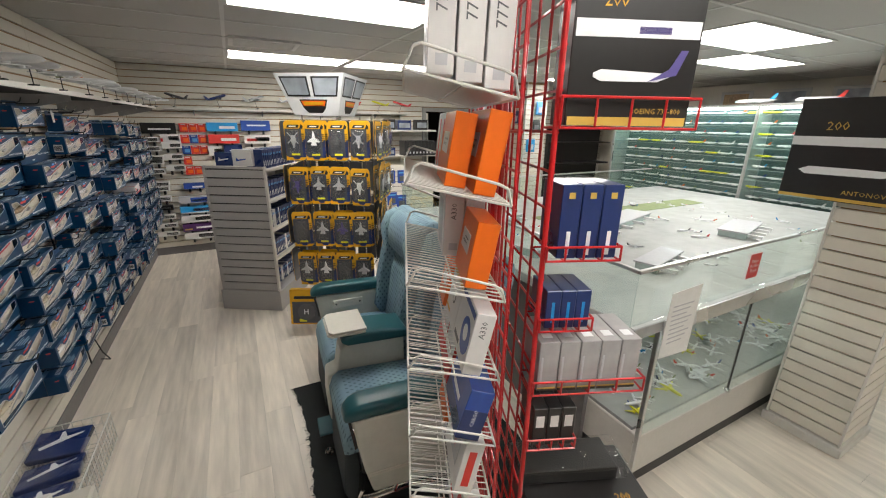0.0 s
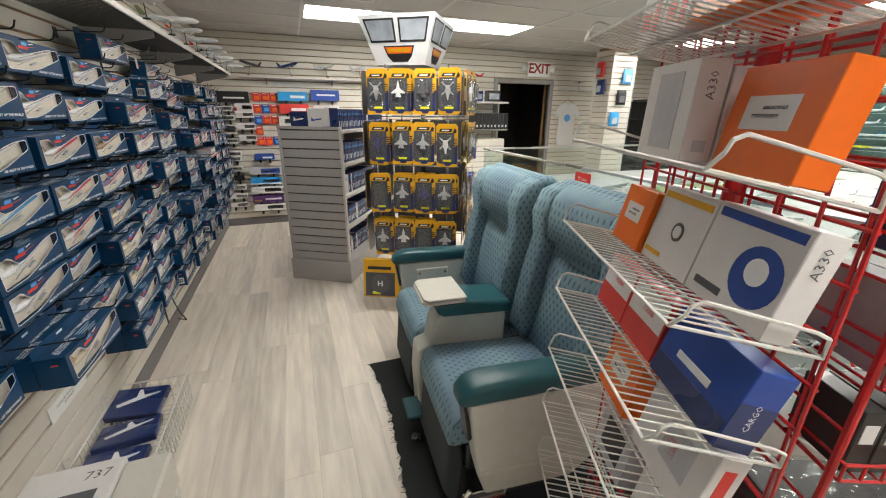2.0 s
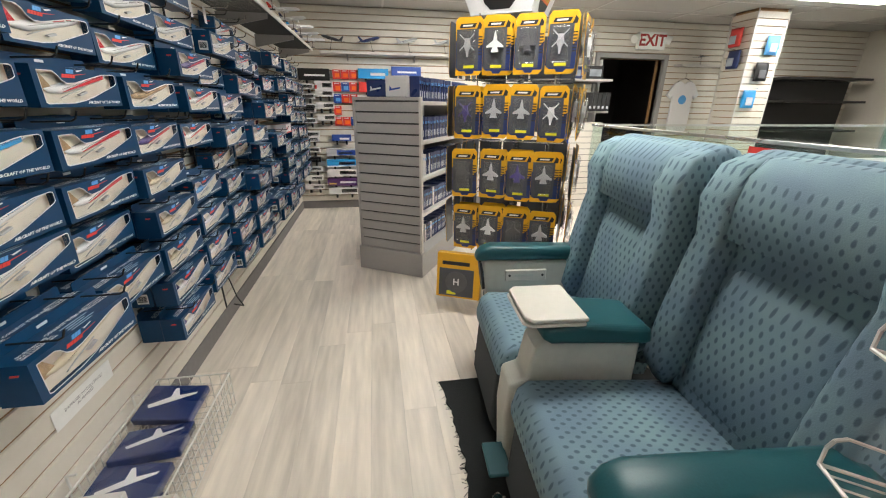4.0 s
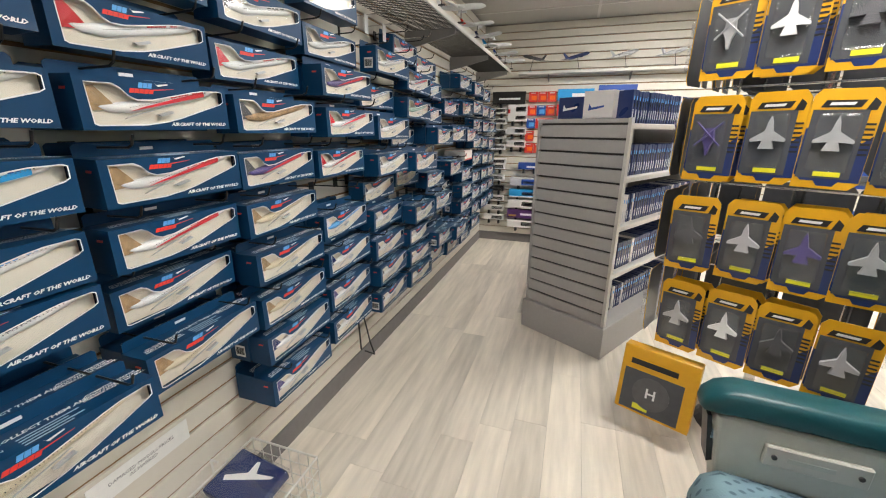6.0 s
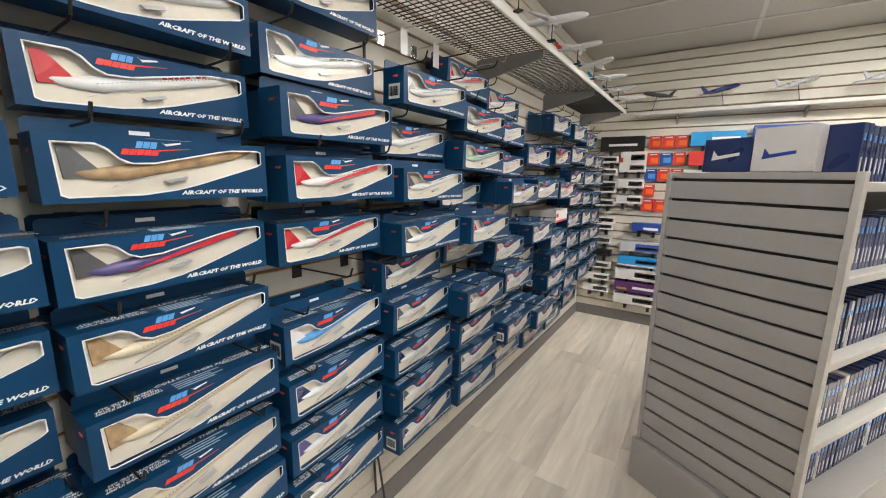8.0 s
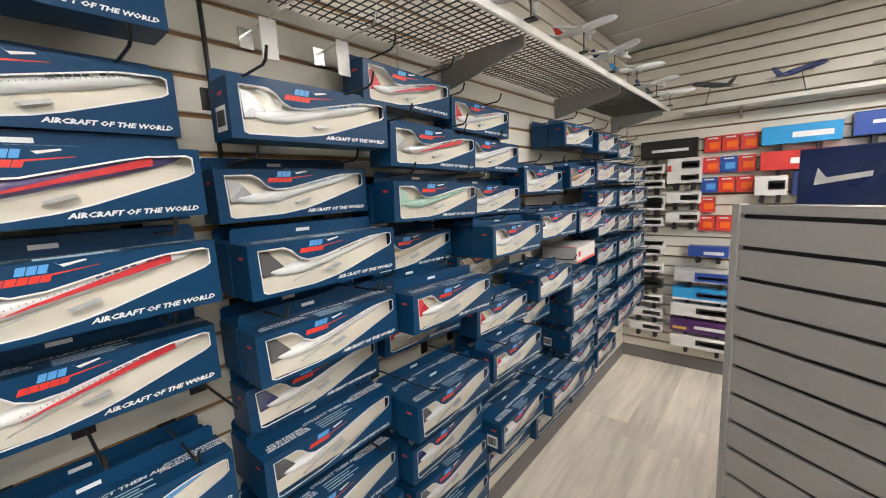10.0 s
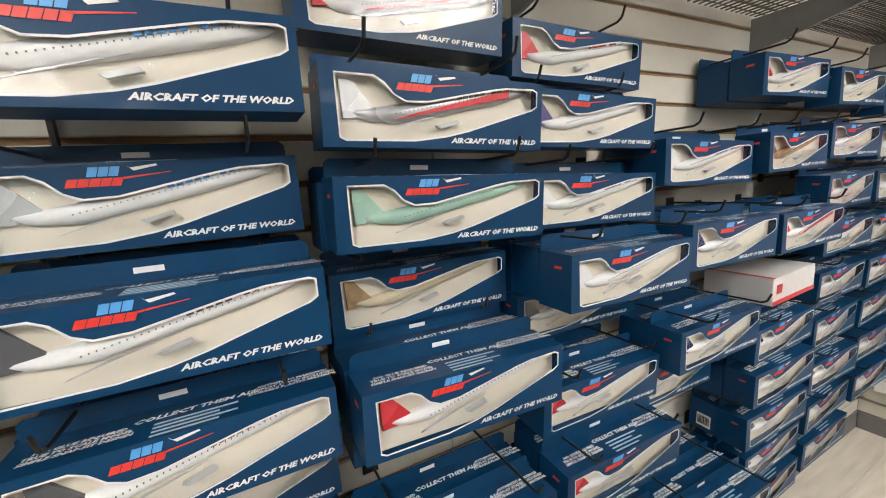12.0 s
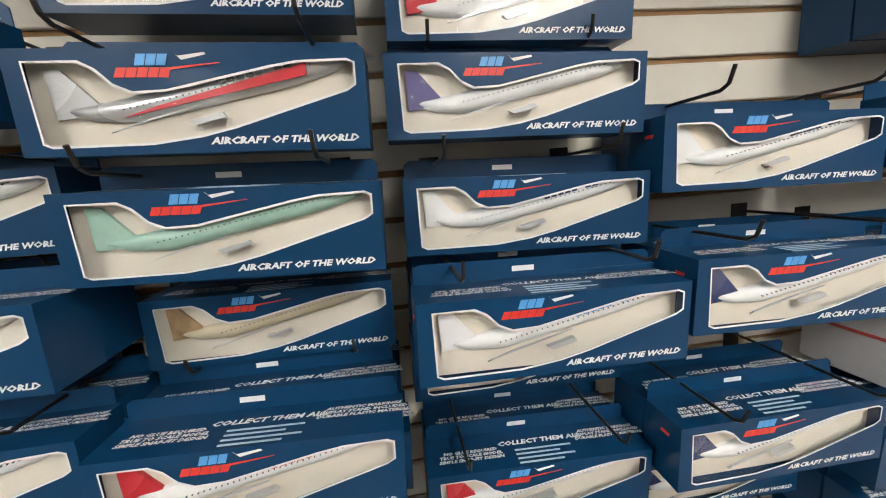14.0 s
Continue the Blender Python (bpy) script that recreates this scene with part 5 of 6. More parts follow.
for i in range(2):
    carton((0.215 + i * 0.15, 0.10, on(1.00, 0.09)), (0.045, 0.145, 0.13), 0, 12, M_REDC, "red and white carton leaning on a wire shelf", (("f", 0.03, 0.45, 0.97, 0.97, M_CARDW), ("f", 0.3, 0.6, 0.6, 0.72, M_RED)))
carton((0.02, 0.10, on(0.81, 0.09)), (0.05, 0.20, 0.16), 0, 12, M_CARDW, "white carton with a pink picture on a wire shelf", (("f", 0.2, 0.3, 0.6, 0.8, M_CARDG), ("f", 0.4, 0.4, 0.6, 0.62, M_PINK), ("e", 0.3, 0.15, 0.7, 0.85, M_RED)))
carton((0.27, 0.10, on(0.81, 0.09)), (0.05, 0.155, 0.14), 0, 12, M_ORANGE, "bright orange carton leaning on a wire shelf", OW)
carton((0.03, 0.09, on(0.62, 0.08)), (0.05, 0.17, 0.14), 0, 10, M_CARDW, "white carton with red lettering on a wire shelf", REDW)
carton((0.25, 0.09, on(0.62, 0.08)), (0.05, 0.16, 0.14), 0, 10, M_CARDG, "grey carton leaning on a wire shelf", (("f", 0.2, 0.2, 0.8, 0.8, M_CARDK),))
carton((0.05, 0.09, on(0.43, 0.08)), (0.05, 0.18, 0.14), 0, 10, M_CARDW, "white carton with red lettering on a wire shelf", REDW)
# red baskets on the turned side, with cartons
BM = TM @ Matrix.Translation((-0.012, -0.078, 0)) @ pose(0, 0, 0, 0, 0, -90)


def red_basket(z, w, hh):
    t = thing("wire_basket", "red wire basket hooked on the grid tower", "wire basket", BM @ Matrix.Translation((0, 0, z)), "red baskets")
    bm = bmesh.new()
    wire(bm, [(0, 0.10, 0.0), (0, 0, 0.0), (w, 0, 0.0), (w, 0.10, 0.0)], 0.0028)
    wire(bm, [(0, 0.10, -hh), (0, 0, -hh), (w, 0, -hh), (w, 0.10, -hh), (0, 0.10, -hh)], 0.0026)
    for i in range(5):
        x = i * w / 4
        wire(bm, [(x, 0, 0.0), (x, 0, -hh), (x, 0.10, -hh)], 0.0024)
    part("wire_frame", bm, M_WIRER, t)


def basket_carton(x, y, z, w, d, h, base, label, prints=(), text=()):
    t = thing("model_carton", label, "boxed model", BM @ Matrix.Translation((x, y, z)), "cartons in red baskets")
    part("case", B(0, 0, 0, w, d, h, 0.0015), base, t)
    for u0, v0, u1, v1, mm in prints:
        part("print", B(u0 * w, -0.0009, v0 * h, u1 * w, 0, v1 * h), mm, t)
    for txt, u, v, s, mm in text:
        part("lettering", letters(txt, s, mm), mm, t, m=pose(u * w, -0.0014, v * h, 90))
    return t


M_GREYC = mat("carton_grey", (0.36, 0.345, 0.345), 0.45, vary=0.22, grain=30, coarse=6)
red_basket(1.805, 0.27, 0.055)
ob = basket_carton(0.012, 0.012, 1.755, 0.245, 0.075, 0.26, M_CARDK, "large black carton with a white band and an airliner picture", ((0.02, 0.58, 0.98, 0.69, M_WHITE), (0.5, 0.605, 0.75, 0.65, M_INDIGO), (0.02, 0.0, 0.98, 0.06, M_GOLD), (0.2, 0.84, 0.42, 0.92, M_YEL)), (("200", 0.3, 0.80, 0.03, M_YEL), ("BOEING 737-800", 0.72, 0.1, 0.014, M_GOLD)))
bm = slab(bmesh.new(), [(0.045, 0.085), (0.06, 0.078), (0.17, 0.078), (0.205, 0.092), (0.06, 0.098), (0.045, 0.092)], "y", -0.002, -0.001)
part("picture", bm, M_WHITE, ob)
part("picture", slab(bmesh.new(), [(0.15, 0.078), (0.205, 0.09), (0.222, 0.132), (0.208, 0.132), (0.19, 0.1)], "y", -0.003, -0.002), M_INDIGO, ob)
red_basket(1.515, 0.16, 0.03)
for i in range(3):
    basket_carton(0.025 + i * 0.044, 0.012, 1.487, 0.042, 0.11, 0.155, M_CARDB, "dark blue slim carton standing in a red basket", ((0.4, 0.05, 0.6, 0.38, M_WHITE), (0.35, 0.82, 0.65, 0.9, M_GOLD)))
red_basket(1.35, 0.12, 0.03)
for i in range(3):
    basket_carton(0.015 + i * 0.034, 0.012, 1.322, 0.033, 0.10, 0.09, M_CARDB, "small dark blue carton in a red basket", ((0.4, 0.15, 0.6, 0.7, M_CYAN),))
red_basket(1.187, 0.27, 0.035)
for i in range(5):
    t = basket_carton(0.012 + i * 0.049, 0.012, 1.155, 0.047, 0.13, 0.13, M_GREYC, "grey printed carton standing in a red basket", ((0.02, 0.0, 0.98, 0.05, M_BLACK), (0.02, 0.05, 0.98, 0.075, M_GOLD), (0.12, 0.14, 0.22, 0.7, M_CARDG)))
    part("label", B(0.013, 0.02, 0.13, 0.036, 0.045, 0.1308), M_WHITE, t)
red_basket(1.02, 0.12, 0.03)
for i in range(3):
    basket_carton(0.015 + i * 0.036, 0.015, 0.99, 0.034, 0.10, 0.11, M_CARDK, "small black carton in a red basket", ((0.2, 0.5, 0.8, 0.8, M_CARDW),))
# black cartons stacked low beside the tower
for i, (z, h, mm) in enumerate(((0.0, 0.30, M_CARDK), (0.302, 0.30, M_CARDK), (0.604, 0.17, M_CARDK))):
    ob = basket_carton(0.03, -0.02 - 0.01 * i, z, 0.34, 0.25, h, mm, "large black carton in a low stack by the tower", ((0.05, 0.35, 0.12, 0.65, M_WHITE), (0.2, 0.45, 0.5, 0.52, M_GOLD), (0.7, 0.3, 0.9, 0.7, M_YEL)))
part("label", B(0.035, 0.03, 0.17, 0.085, 0.07, 0.1708), M_WHITE, ob)
bm = bmesh.new()
for k in range(3):
    quadbox(bm, 0.10, 0.035 + k * 0.014, 0.17, 0.19 - 0.02 * (k % 2), 0.040 + k * 0.014, 0.1708)
part("print", bm, M_GOLD, ob)
part("lettering", letters("200", 0.03, M_YEL), M_YEL, ob, m=pose(0.27, 0.07, 0.171))
part("logo", slab(bmesh.new(), [(0.23, 0.03), (0.31, 0.026), (0.315, 0.046), (0.235, 0.044)], "z", 0.17, 0.1708), M_YEL, ob)
t = thing("bagged_pack", "black carton in a clear plastic bag lying on the black cartons", "pack", BM @ Matrix.Translation((0.02, 0.085, 0.776)))
part("content", B(0, 0, 0, 0.29, 0.115, 0.045, 0.004, 2), M_CARDK, t)
o = part("bag", B(-0.012, -0.006, 0.0, 0.325, 0.122, 0.052, 0.012, 2), M_BLIST, t, "clear plastic bag")
o.visible_shadow = False

# ---- glass display counter with an airport diorama ----
IX0, IX1, IY0, IY1 = 2.46, 6.3, 1.74, 4.28
ctr = thing("display_counter", "long glass display counter with a white deck", "display counter", pose(0, 0, 0))
part("plinth", B(2.66, IY0 + 0.0, 0.0, IX1 - 0.1, IY1 - 0.1, 0.09), M_BLACK, ctr, "dark recessed plinth")
part("front_panel", B(2.65, IY0 - 0.015, 0.09, IX1, IY1, 0.32, 0.004), M_SHELF, ctr)
part("side_panel", B(2.62, IY0 + 0.3, 0.0, 2.648, IY1, 0.86), M_KICK, ctr)
part("deck", B(IX0, IY0 - 0.02, 0.90, IX1, IY1, 0.955, 0.004), M_DIOR, ctr, "white counter deck")
part("edge_rail", B(2.65, IY0 - 0.03, 0.885, IX1, IY0 - 0.021, 0.957, 0.002), M_ALU, ctr)
part("lower_shelf", B(2.66, IY0 + 0.03, 0.322, IX1 - 0.05, IY0 + 0.62, 0.34), M_DIOR, ctr)
part("case_back", B(2.66, IY0 + 0.64, 0.33, IX1 - 0.05, IY0 + 0.66, 0.89), mat("case_back_grey", (0.34, 0.40, 0.36), 0.5, vary=0.1), ctr)
part("corner_post", B(2.645, IY0 - 0.018, 0.09, 2.665, IY0 + 0.004, 0.9, 0.002), M_ALU, ctr)
for x0, x1 in ((2.668, 3.42), (3.425, IX1)):
    g = part("front_pane", B(x0, IY0 - 0.012, 0.322, x1, IY0 - 0.006, 0.885), M_GLASS, ctr, "clear glass pane")
    g.visible_shadow = False
part("pane_edge", B(3.42, IY0 - 0.013, 0.325, 3.426, IY0 - 0.004, 0.885), M_BLACK, ctr)
part("lock", rod(bmesh.new(), (3.40, IY0 - 0.03, 0.335), (3.40, IY0 - 0.006, 0.335), 0.012, 10), M_CHROME, ctr)
for a0, b0, a1, b1 in ((IX0, IY0, IX1, IY0 + 0.006), (IX0, IY0 + 0.006, IX0 + 0.006, IY1 - 0.006), (IX0, IY1 - 0.006, IX1, IY1)):
    g = part("upper_pane", B(a0, b0, 0.957, a1, b1, 1.195), M_GLASS, ctr, "clear glass guard")
    g.visible_shadow = False
for a0, b0, a1, b1 in ((IX0 - 0.006, IY0 - 0.006, IX1, IY0 + 0.012), (IX0 - 0.006, IY0 + 0.012, IX0 + 0.012, IY1 - 0.012), (IX0 - 0.006, IY1 - 0.012, IX1, IY1 + 0.006)):
    part("top_rail", B(a0, b0, 1.195, a1, b1, 1.21, 0.002), M_ALU, ctr)
# unseen glowing strip, added to brighten the inside of the lower case
part("case_glow_strip", B(2.70, IY0 + 0.02, 0.878, IX1 - 0.1, IY0 + 0.05, 0.896), M_CASEFILL, ctr, "added glow strip under the deck, brightening the case")
rnd = random.Random(33)
for i in range(60):
    x, y = rnd.uniform(2.75, 4.6), rnd.uniform(1.82, 2.3)
    model_plane((x, y, 0.352 + 0.02 * rnd.random()), rnd.uniform(0.10, 0.17), rnd.uniform(0, 360), M_WHITE if i % 7 else M_LIME, TAILS[rnd.randrange(8)], "small die-cast airliner on the lower shelf of the counter", "planes in the counter")
for i in range(52):
    x, y = rnd.uniform(2.6, 5.4), rnd.uniform(1.85, 3.6)
    model_plane((x, y, 0.964), rnd.uniform(0.07, 0.13), rnd.uniform(0, 360), M_WHITE, TAILS[rnd.randrange(8)], "tiny die-cast airliner on the airport diorama", "planes on the diorama")
for x, y, w, d in ((2.95, 2.75, 0.6, 0.16), (3.9, 3.0, 0.9, 0.2), (4.6, 2.4, 0.5, 0.18), (3.3, 2.2, 0.4, 0.12), (4.2, 3.7, 0.8, 0.16), (3.0, 3.5, 0.5, 0.2)):
    t = thing("terminal_model", "grey model airport terminal on the diorama", "terminal model", pose(x, y, 0.955, 0, 0, 15))
    part("hall", B(-w / 2, -d / 2, 0.0, w / 2, d / 2, 0.045, 0.004), M_DISPLAY, t)
    part("roof", B(-w / 2 - 0.01, -d / 2 - 0.01, 0.045, w / 2 + 0.01, d / 2 + 0.01, 0.055, 0.003), M_CARDG, t)
    for k in range(4):
        part("jetway", B(-w / 2 + (k + 0.4) * w / 4, -d / 2 - 0.09, 0.015, -w / 2 + (k + 0.4) * w / 4 + 0.02, -d / 2, 0.035), M_WHITE, t)
tagged(part("diorama_grass", B(3.4, 3.25, 0.955, 5.6, 3.5, 0.958), M_GREEN), "printed green field strip on the diorama", "diorama field")


def notice(m, w, h, base, lines, label, ink, size):
    t = thing("notice", label, "notice", m)
    s = part("sheet", B(-w / 2, 0, -h / 2, w / 2, 0.002, h / 2), base, t)
    part("lettering", letters(lines, size, ink), ink, s, m=pose(0, -0.0008, 0, 90))
    return t


notice(pose(3.35, IY0 - 0.004, 1.09, 0, 0, 0), 0.10, 0.13, M_REDC, "Please\nDo Not\nTouch", "red notice taped inside the counter glass", M_WHITE, 0.026)
t = thing("notice", "white printed sheet hanging on the counter glass", "notice", pose(2.74, IY0 - 0.036, 0.93, 0, 0, 0))
part("sheet", slab(bmesh.new(), [(-0.11, -0.15), (0.1, -0.165), (0.11, 0.17), (-0.1, 0.16)], "y", -0.004, -0.002), M_PAPER, t)
bm = bmesh.new()
for i in range(9):
    quadbox(bm, -0.075, -0.0048, 0.09 - i * 0.022, 0.07 - (i % 3) * 0.02, -0.004, 0.096 - i * 0.022)
part("text_lines", bm, M_CARDG, t)
notice(pose(IX0 - 0.008, 3.0, 1.13, 0, 0, -90), 0.13, 0.10, M_REDC, "Please\nDo Not", "red notice taped on the counter glass", M_WHITE, 0.03)

# ---- slatted pillars ----


def pillar(name, x0, y0, x1, y1, label):
    t = thing(name, label, "pillar", pose(0, 0, 0), kind="structure")
    part("core", B(x0 + 0.02, y0 + 0.02, 0.0, x1 - 0.02, y1 - 0.02, CEIL), M_MDF, t)
    part("base_trim", B(x0 - 0.02, y0 - 0.02, 0.0, x1 + 0.02, y1 + 0.02, 0.06, 0.006), M_SHELF, t)
    for cx, cy in ((x0, y0), (x1, y0), (x0, y1), (x1, y1)):
        part("corner_bead", B(cx - 0.006, cy - 0.006, 0.06, cx + 0.006, cy + 0.006, CEIL, 0.002), M_SHELF, t)
    z = 0.07
    a = data_of(B(0, 0.006, 0, 0.022, y1 - y0 - 0.006, PITCH - 0.009, 0.0015), "slat", M_SLAT)
    b = data_of(B(0.006, 0, 0, x1 - x0 - 0.006, 0.022, PITCH - 0.009, 0.0015), "slat", M_SLAT)
    while z < CEIL - 0.05:
        part("slat", a, M_SLAT, t, m=pose(x0, y0, z))
        part("slat", b, M_SLAT, t, m=pose(x0, y0, z))
        part("slat", a, M_SLAT, t, m=pose(x1 - 0.022, y0, z))
        part("slat", b, M_SLAT, t, m=pose(x0, y1 - 0.022, z))
        z += PITCH
    return t


pillar("pillar_1", 3.87, 1.33, 4.25, 1.67, "square pillar clad in cream slatwall")
pillar("pillar_2", 5.30, 6.05, 5.72, 6.40, "square pillar clad in cream slatwall with hanging packs")
t = thing("model_carton", "large black carton with a white band on the pillar", "boxed model", pose(3.80, 1.90, 1.40, 0, 0, -90), "cartons on the pillar")
part("case", B(0, 0, 0, 0.56, 0.06, 0.50, 0.0015), M_CARDK, t)
part("print", B(0.0, -0.0008, 0.27, 0.56, 0, 0.315), M_WHITE, t)
part("print", B(0.0, -0.0008, 0.0, 0.56, 0, 0.016), M_GOLD, t)
part("picture", slab(bmesh.new(), [(0.06, 0.145), (0.09, 0.125), (0.38, 0.13), (0.5, 0.16), (0.3, 0.165), (0.1, 0.165)], "y", -0.002, -0.001), M_WHITE, t)
part("lettering", letters("200", 0.06, M_GOLD), M_GOLD, t, m=pose(0.17, -0.0014, 0.365, 90))
part("lettering", letters("ANTONOV", 0.032, M_GOLD), M_GOLD, t, m=pose(0.34, -0.0014, 0.045, 90))
part("bracket", B(0.15, 0.058, -0.012, 0.40, 0.07, 0.0), M_HOOK, t)
for x, y, z, mm, turn in ((5.27, 6.2, 1.86, M_CARDB, -90), (5.27, 6.24, 2.10, M_REDC, -90), (5.50, 6.03, 1.72, M_BLACK, 0), (5.42, 6.03, 1.42, M_CYAN, 0), (5.56, 6.03, 2.0, M_LBLUE, 0)):
    t = thing("hanging_pack", "plastic bagged souvenir hanging on a hook of the pillar", "souvenir pack", pose(x, y, z, 0, 0, turn), "packs on the pillar")
    # soft bag, fuller in the middle and creased at the rim
    rings = []
    for u in range(9):
        v = -0.10 + u * 0.025
        full = 0.006 + 0.022 * math.sin(math.pi * (u + 0.5) / 9.0)
        rings.append([(0.085 * math.copysign(abs(math.cos(q)) ** 0.5, math.cos(q)) + rnd.uniform(-0.006, 0.006), -full * math.sin(q) - 0.012 + rnd.uniform(-0.004, 0.004), v) for q in [k * math.pi / 6 for k in range(12)]])
    part("bag", loft(bmesh.new(), rings), mm, t, smooth=True)
    part("insert", B(-0.055, -0.046, -0.07, 0.035, -0.040, 0.02, 0.002), M_PAPERS if mm is not M_BLACK else M_SMOKE, t, "printed paper insert")
    part("hook", rod(bmesh.new(), (0.0, 0.012, 0.105), (0.0, -0.11, 0.12), 0.003), M_CHROME, t)

# ---- far glass cabinet of small models ----
CX = 6.5
cab = thing("glass_cabinet", "tall lit glass cabinet packed with small model airliners", "glass cabinet", pose(0, 0, 0))
part("back_panel", B(CX + 0.34, 1.3, 0.1, CX + 0.36, 5.3, 1.98), mat("cabinet_back", (0.10, 0.17, 0.165), 0.4, vary=0.12), cab)
part("base", B(CX, 1.3, 0.0, CX + 0.36, 5.3, 0.12, 0.004), M_SHELF, cab)
part("top", B(CX, 1.3, 1.98, CX + 0.36, 5.3, 2.01, 0.003), M_ALU, cab)
for y in (1.3, 3.35, 5.28):
    part("post", B(CX - 0.01, y, 0.12, CX + 0.02, y + 0.03, 1.98, 0.002), M_ALU, cab)
    part("divider", B(CX + 0.02, y + 0.01, 0.12, CX + 0.34, y + 0.02, 1.98), M_DISPLAY, cab)
for k in range(14):
    g = part("shelf", B(CX + 0.02, 1.33, 0.30 + k * 0.122, CX + 0.33, 5.28, 0.306 + k * 0.122), M_GLASS, cab, "clear glass shelf")
    g.visible_shadow = False
    part("shelf_edge", B(CX + 0.014, 1.34, 0.30 + k * 0.122, CX + 0.0195, 5.27, 0.306 + k * 0.122), M_DISPLAY, cab)
part("case_glow_strip", B(CX + 0.04, 1.36, 1.955, CX + 0.08, 5.25, 1.978), M_TUBE2, cab, "slim tube lamp under the cabinet top")
g = part("door_pane", B(CX, 1.33, 0.12, CX + 0.006, 5.28, 1.98), M_GLASS, cab, "clear glass door")
g.visible_shadow = False
for k in range(3, 14):
    for j in range(14):
        y = 2.5 + j * 0.195
        model_plane((CX + 0.13, y + rnd.uniform(-0.03, 0.03), 0.335 + k * 0.122), 0.20, 90 + rnd.uniform(-25, 25), M_WHITE if rnd.random() < 0.9 else M_LIME, TAILS[rnd.randrange(8)], "small white model airliner in the glass cabinet", "planes in the glass cabinet")
for y in (2.2, 2.9, 3.5):
    model_plane((CX + 0.15, y, 2.05), 0.4, 100, M_WHITE, TAILS[int(y * 3) % 8], "white model airliner on top of the glass cabinet", "planes on the cabinet", stand=0.04)
for y, w in ((2.4, 0.5), (3.1, 0.5), (3.8, 0.45), (4.5, 0.45)):
    t = thing("framed_picture", "dark framed aviation picture high on the wall", "picture", pose(XR - 0.03, y, 2.08))
    part("frame", B(0.0, -w / 2, -0.2, 0.028, w / 2, 0.2, 0.004), M_TBAR, t)
    part("print", B(-0.003, -w / 2 + 0.05, -0.16, 0.0, w / 2 - 0.05, 0.16), M_PAPERS if y < 3.9 else M_TAN, t)

# ---- basket of marked-down models by the left wall ----
bk = thing("wire_basket", "white wire basket of blue model packs by the wall", "wire basket", pose(0.01, 2.58, 0.0))
bm = bmesh.new()
BWX, BWY, BWZ = 0.285, 0.67, 0.20
for z in (0.03, 0.09, 0.145, BWZ):
    r = 0.004 if z == BWZ else 0.002
    wire(bm, [(0, 0, z), (BWX, 0, z), (BWX, BWY, z), (0, BWY, z), (0, 0, z)], r)
for i in range(20):
    y = i * BWY / 19
    wire(bm, [(0, y, BWZ), (0, y, 0.03), (BWX, y, 0.03), (BWX, y, BWZ)], 0.0024, 5)
for i in range(8):
    x = i * BWX / 7
    wire(bm, [(x, 0, BWZ), (x, 0, 0.03), (x, BWY, 0.03), (x, BWY, BWZ)], 0.0018, 5)
wire(bm, [(0.0, 0.5, BWZ), (0.0, 0.5, 0.26), (0.03, 0.5, 0.26)], 0.004)
wire(bm, [(0.0, 0.15, BWZ), (0.0, 0.15, 0.26), (0.03, 0.15, 0.26)], 0.004)
for x in (0.02, BWX - 0.02):
    for y in (0.02, BWY - 0.02):
        rod(bm, (x, y, 0.0), (x, y, 0.03), 0.004)
part("wire_frame", bm, M_WIREW, bk)
for x, y, z, yaw, tl in ((0.13, 3.10, 0.17, -8, 12), (0.14, 2.92, 0.145, 6, -8), (0.13, 2.76, 0.125, -4, 6), (0.15, 2.66, 0.10, 3, -4)):
    t = thing("blue_pack", "navy bagged model pack with an airliner picture in the basket", "boxed model", pose(x, y, z, tl, 0, yaw), "packs in the basket")
    part("case", B(-0.11, -0.08, 0.0, 0.11, 0.08, 0.035, 0.004), M_CARDB, t)
    bm = slab(bmesh.new(), [(-0.07, -0.03), (0.08, 0.035), (0.085, 0.045), (0.02, 0.03), (0.0, 0.065), (-0.012, 0.062), (-0.01, 0.022), (-0.08, -0.015)], "z", 0.0352, 0.036)
    part("picture", bm, M_WHITE, t)
    w = part("bag", B(-0.118, -0.088, -0.001, 0.118, 0.088, 0.041, 0.006), M_BLIST, t, "crinkled clear bag")
    w.visible_shadow = False
t = thing("wall_notice", "white strip notice about damaged models on the slatwall", "notice", pose(0.004, 2.90, 0.427))
s = part("sheet", B(0.0, -0.135, -0.034, 0.0015, 0.135, 0.034), M_PAPER, t)
part("lettering", letters("DAMAGED MODELS PRICES\nAS MARKED", 0.0145, M_SMOKE), M_SMOKE, s, m=pose(0.0022, 0, 0, 90, 0, 90))
# white carton at the foot of the wall
t = thing("model_carton", "large white carton with a dark picture beside the wall", "boxed model", pose(0.02, 1.95, 0.0))
part("stand", B(0.0, 0.0, 0.0, 0.40, 0.58, 0.20, 0.006), M_SHELF, t)
part("case", B(0.0, 0.0, 0.202, 0.26, 0.62, 0.35, 0.003), M_CARDW, t)
part("picture", B(0.04, 0.06, 0.3502, 0.22, 0.50, 0.351), M_SMOKE, t)
part("lettering", letters("737", 0.05, M_SMOKE), M_SMOKE, t, m=pose(0.2, 0.56, 0.3512))
part("lid", B(0.262, 0.02, 0.202, 0.40, 0.60, 0.345, 0.01), M_TRAY, t)

# ---- goods on the back wall ----


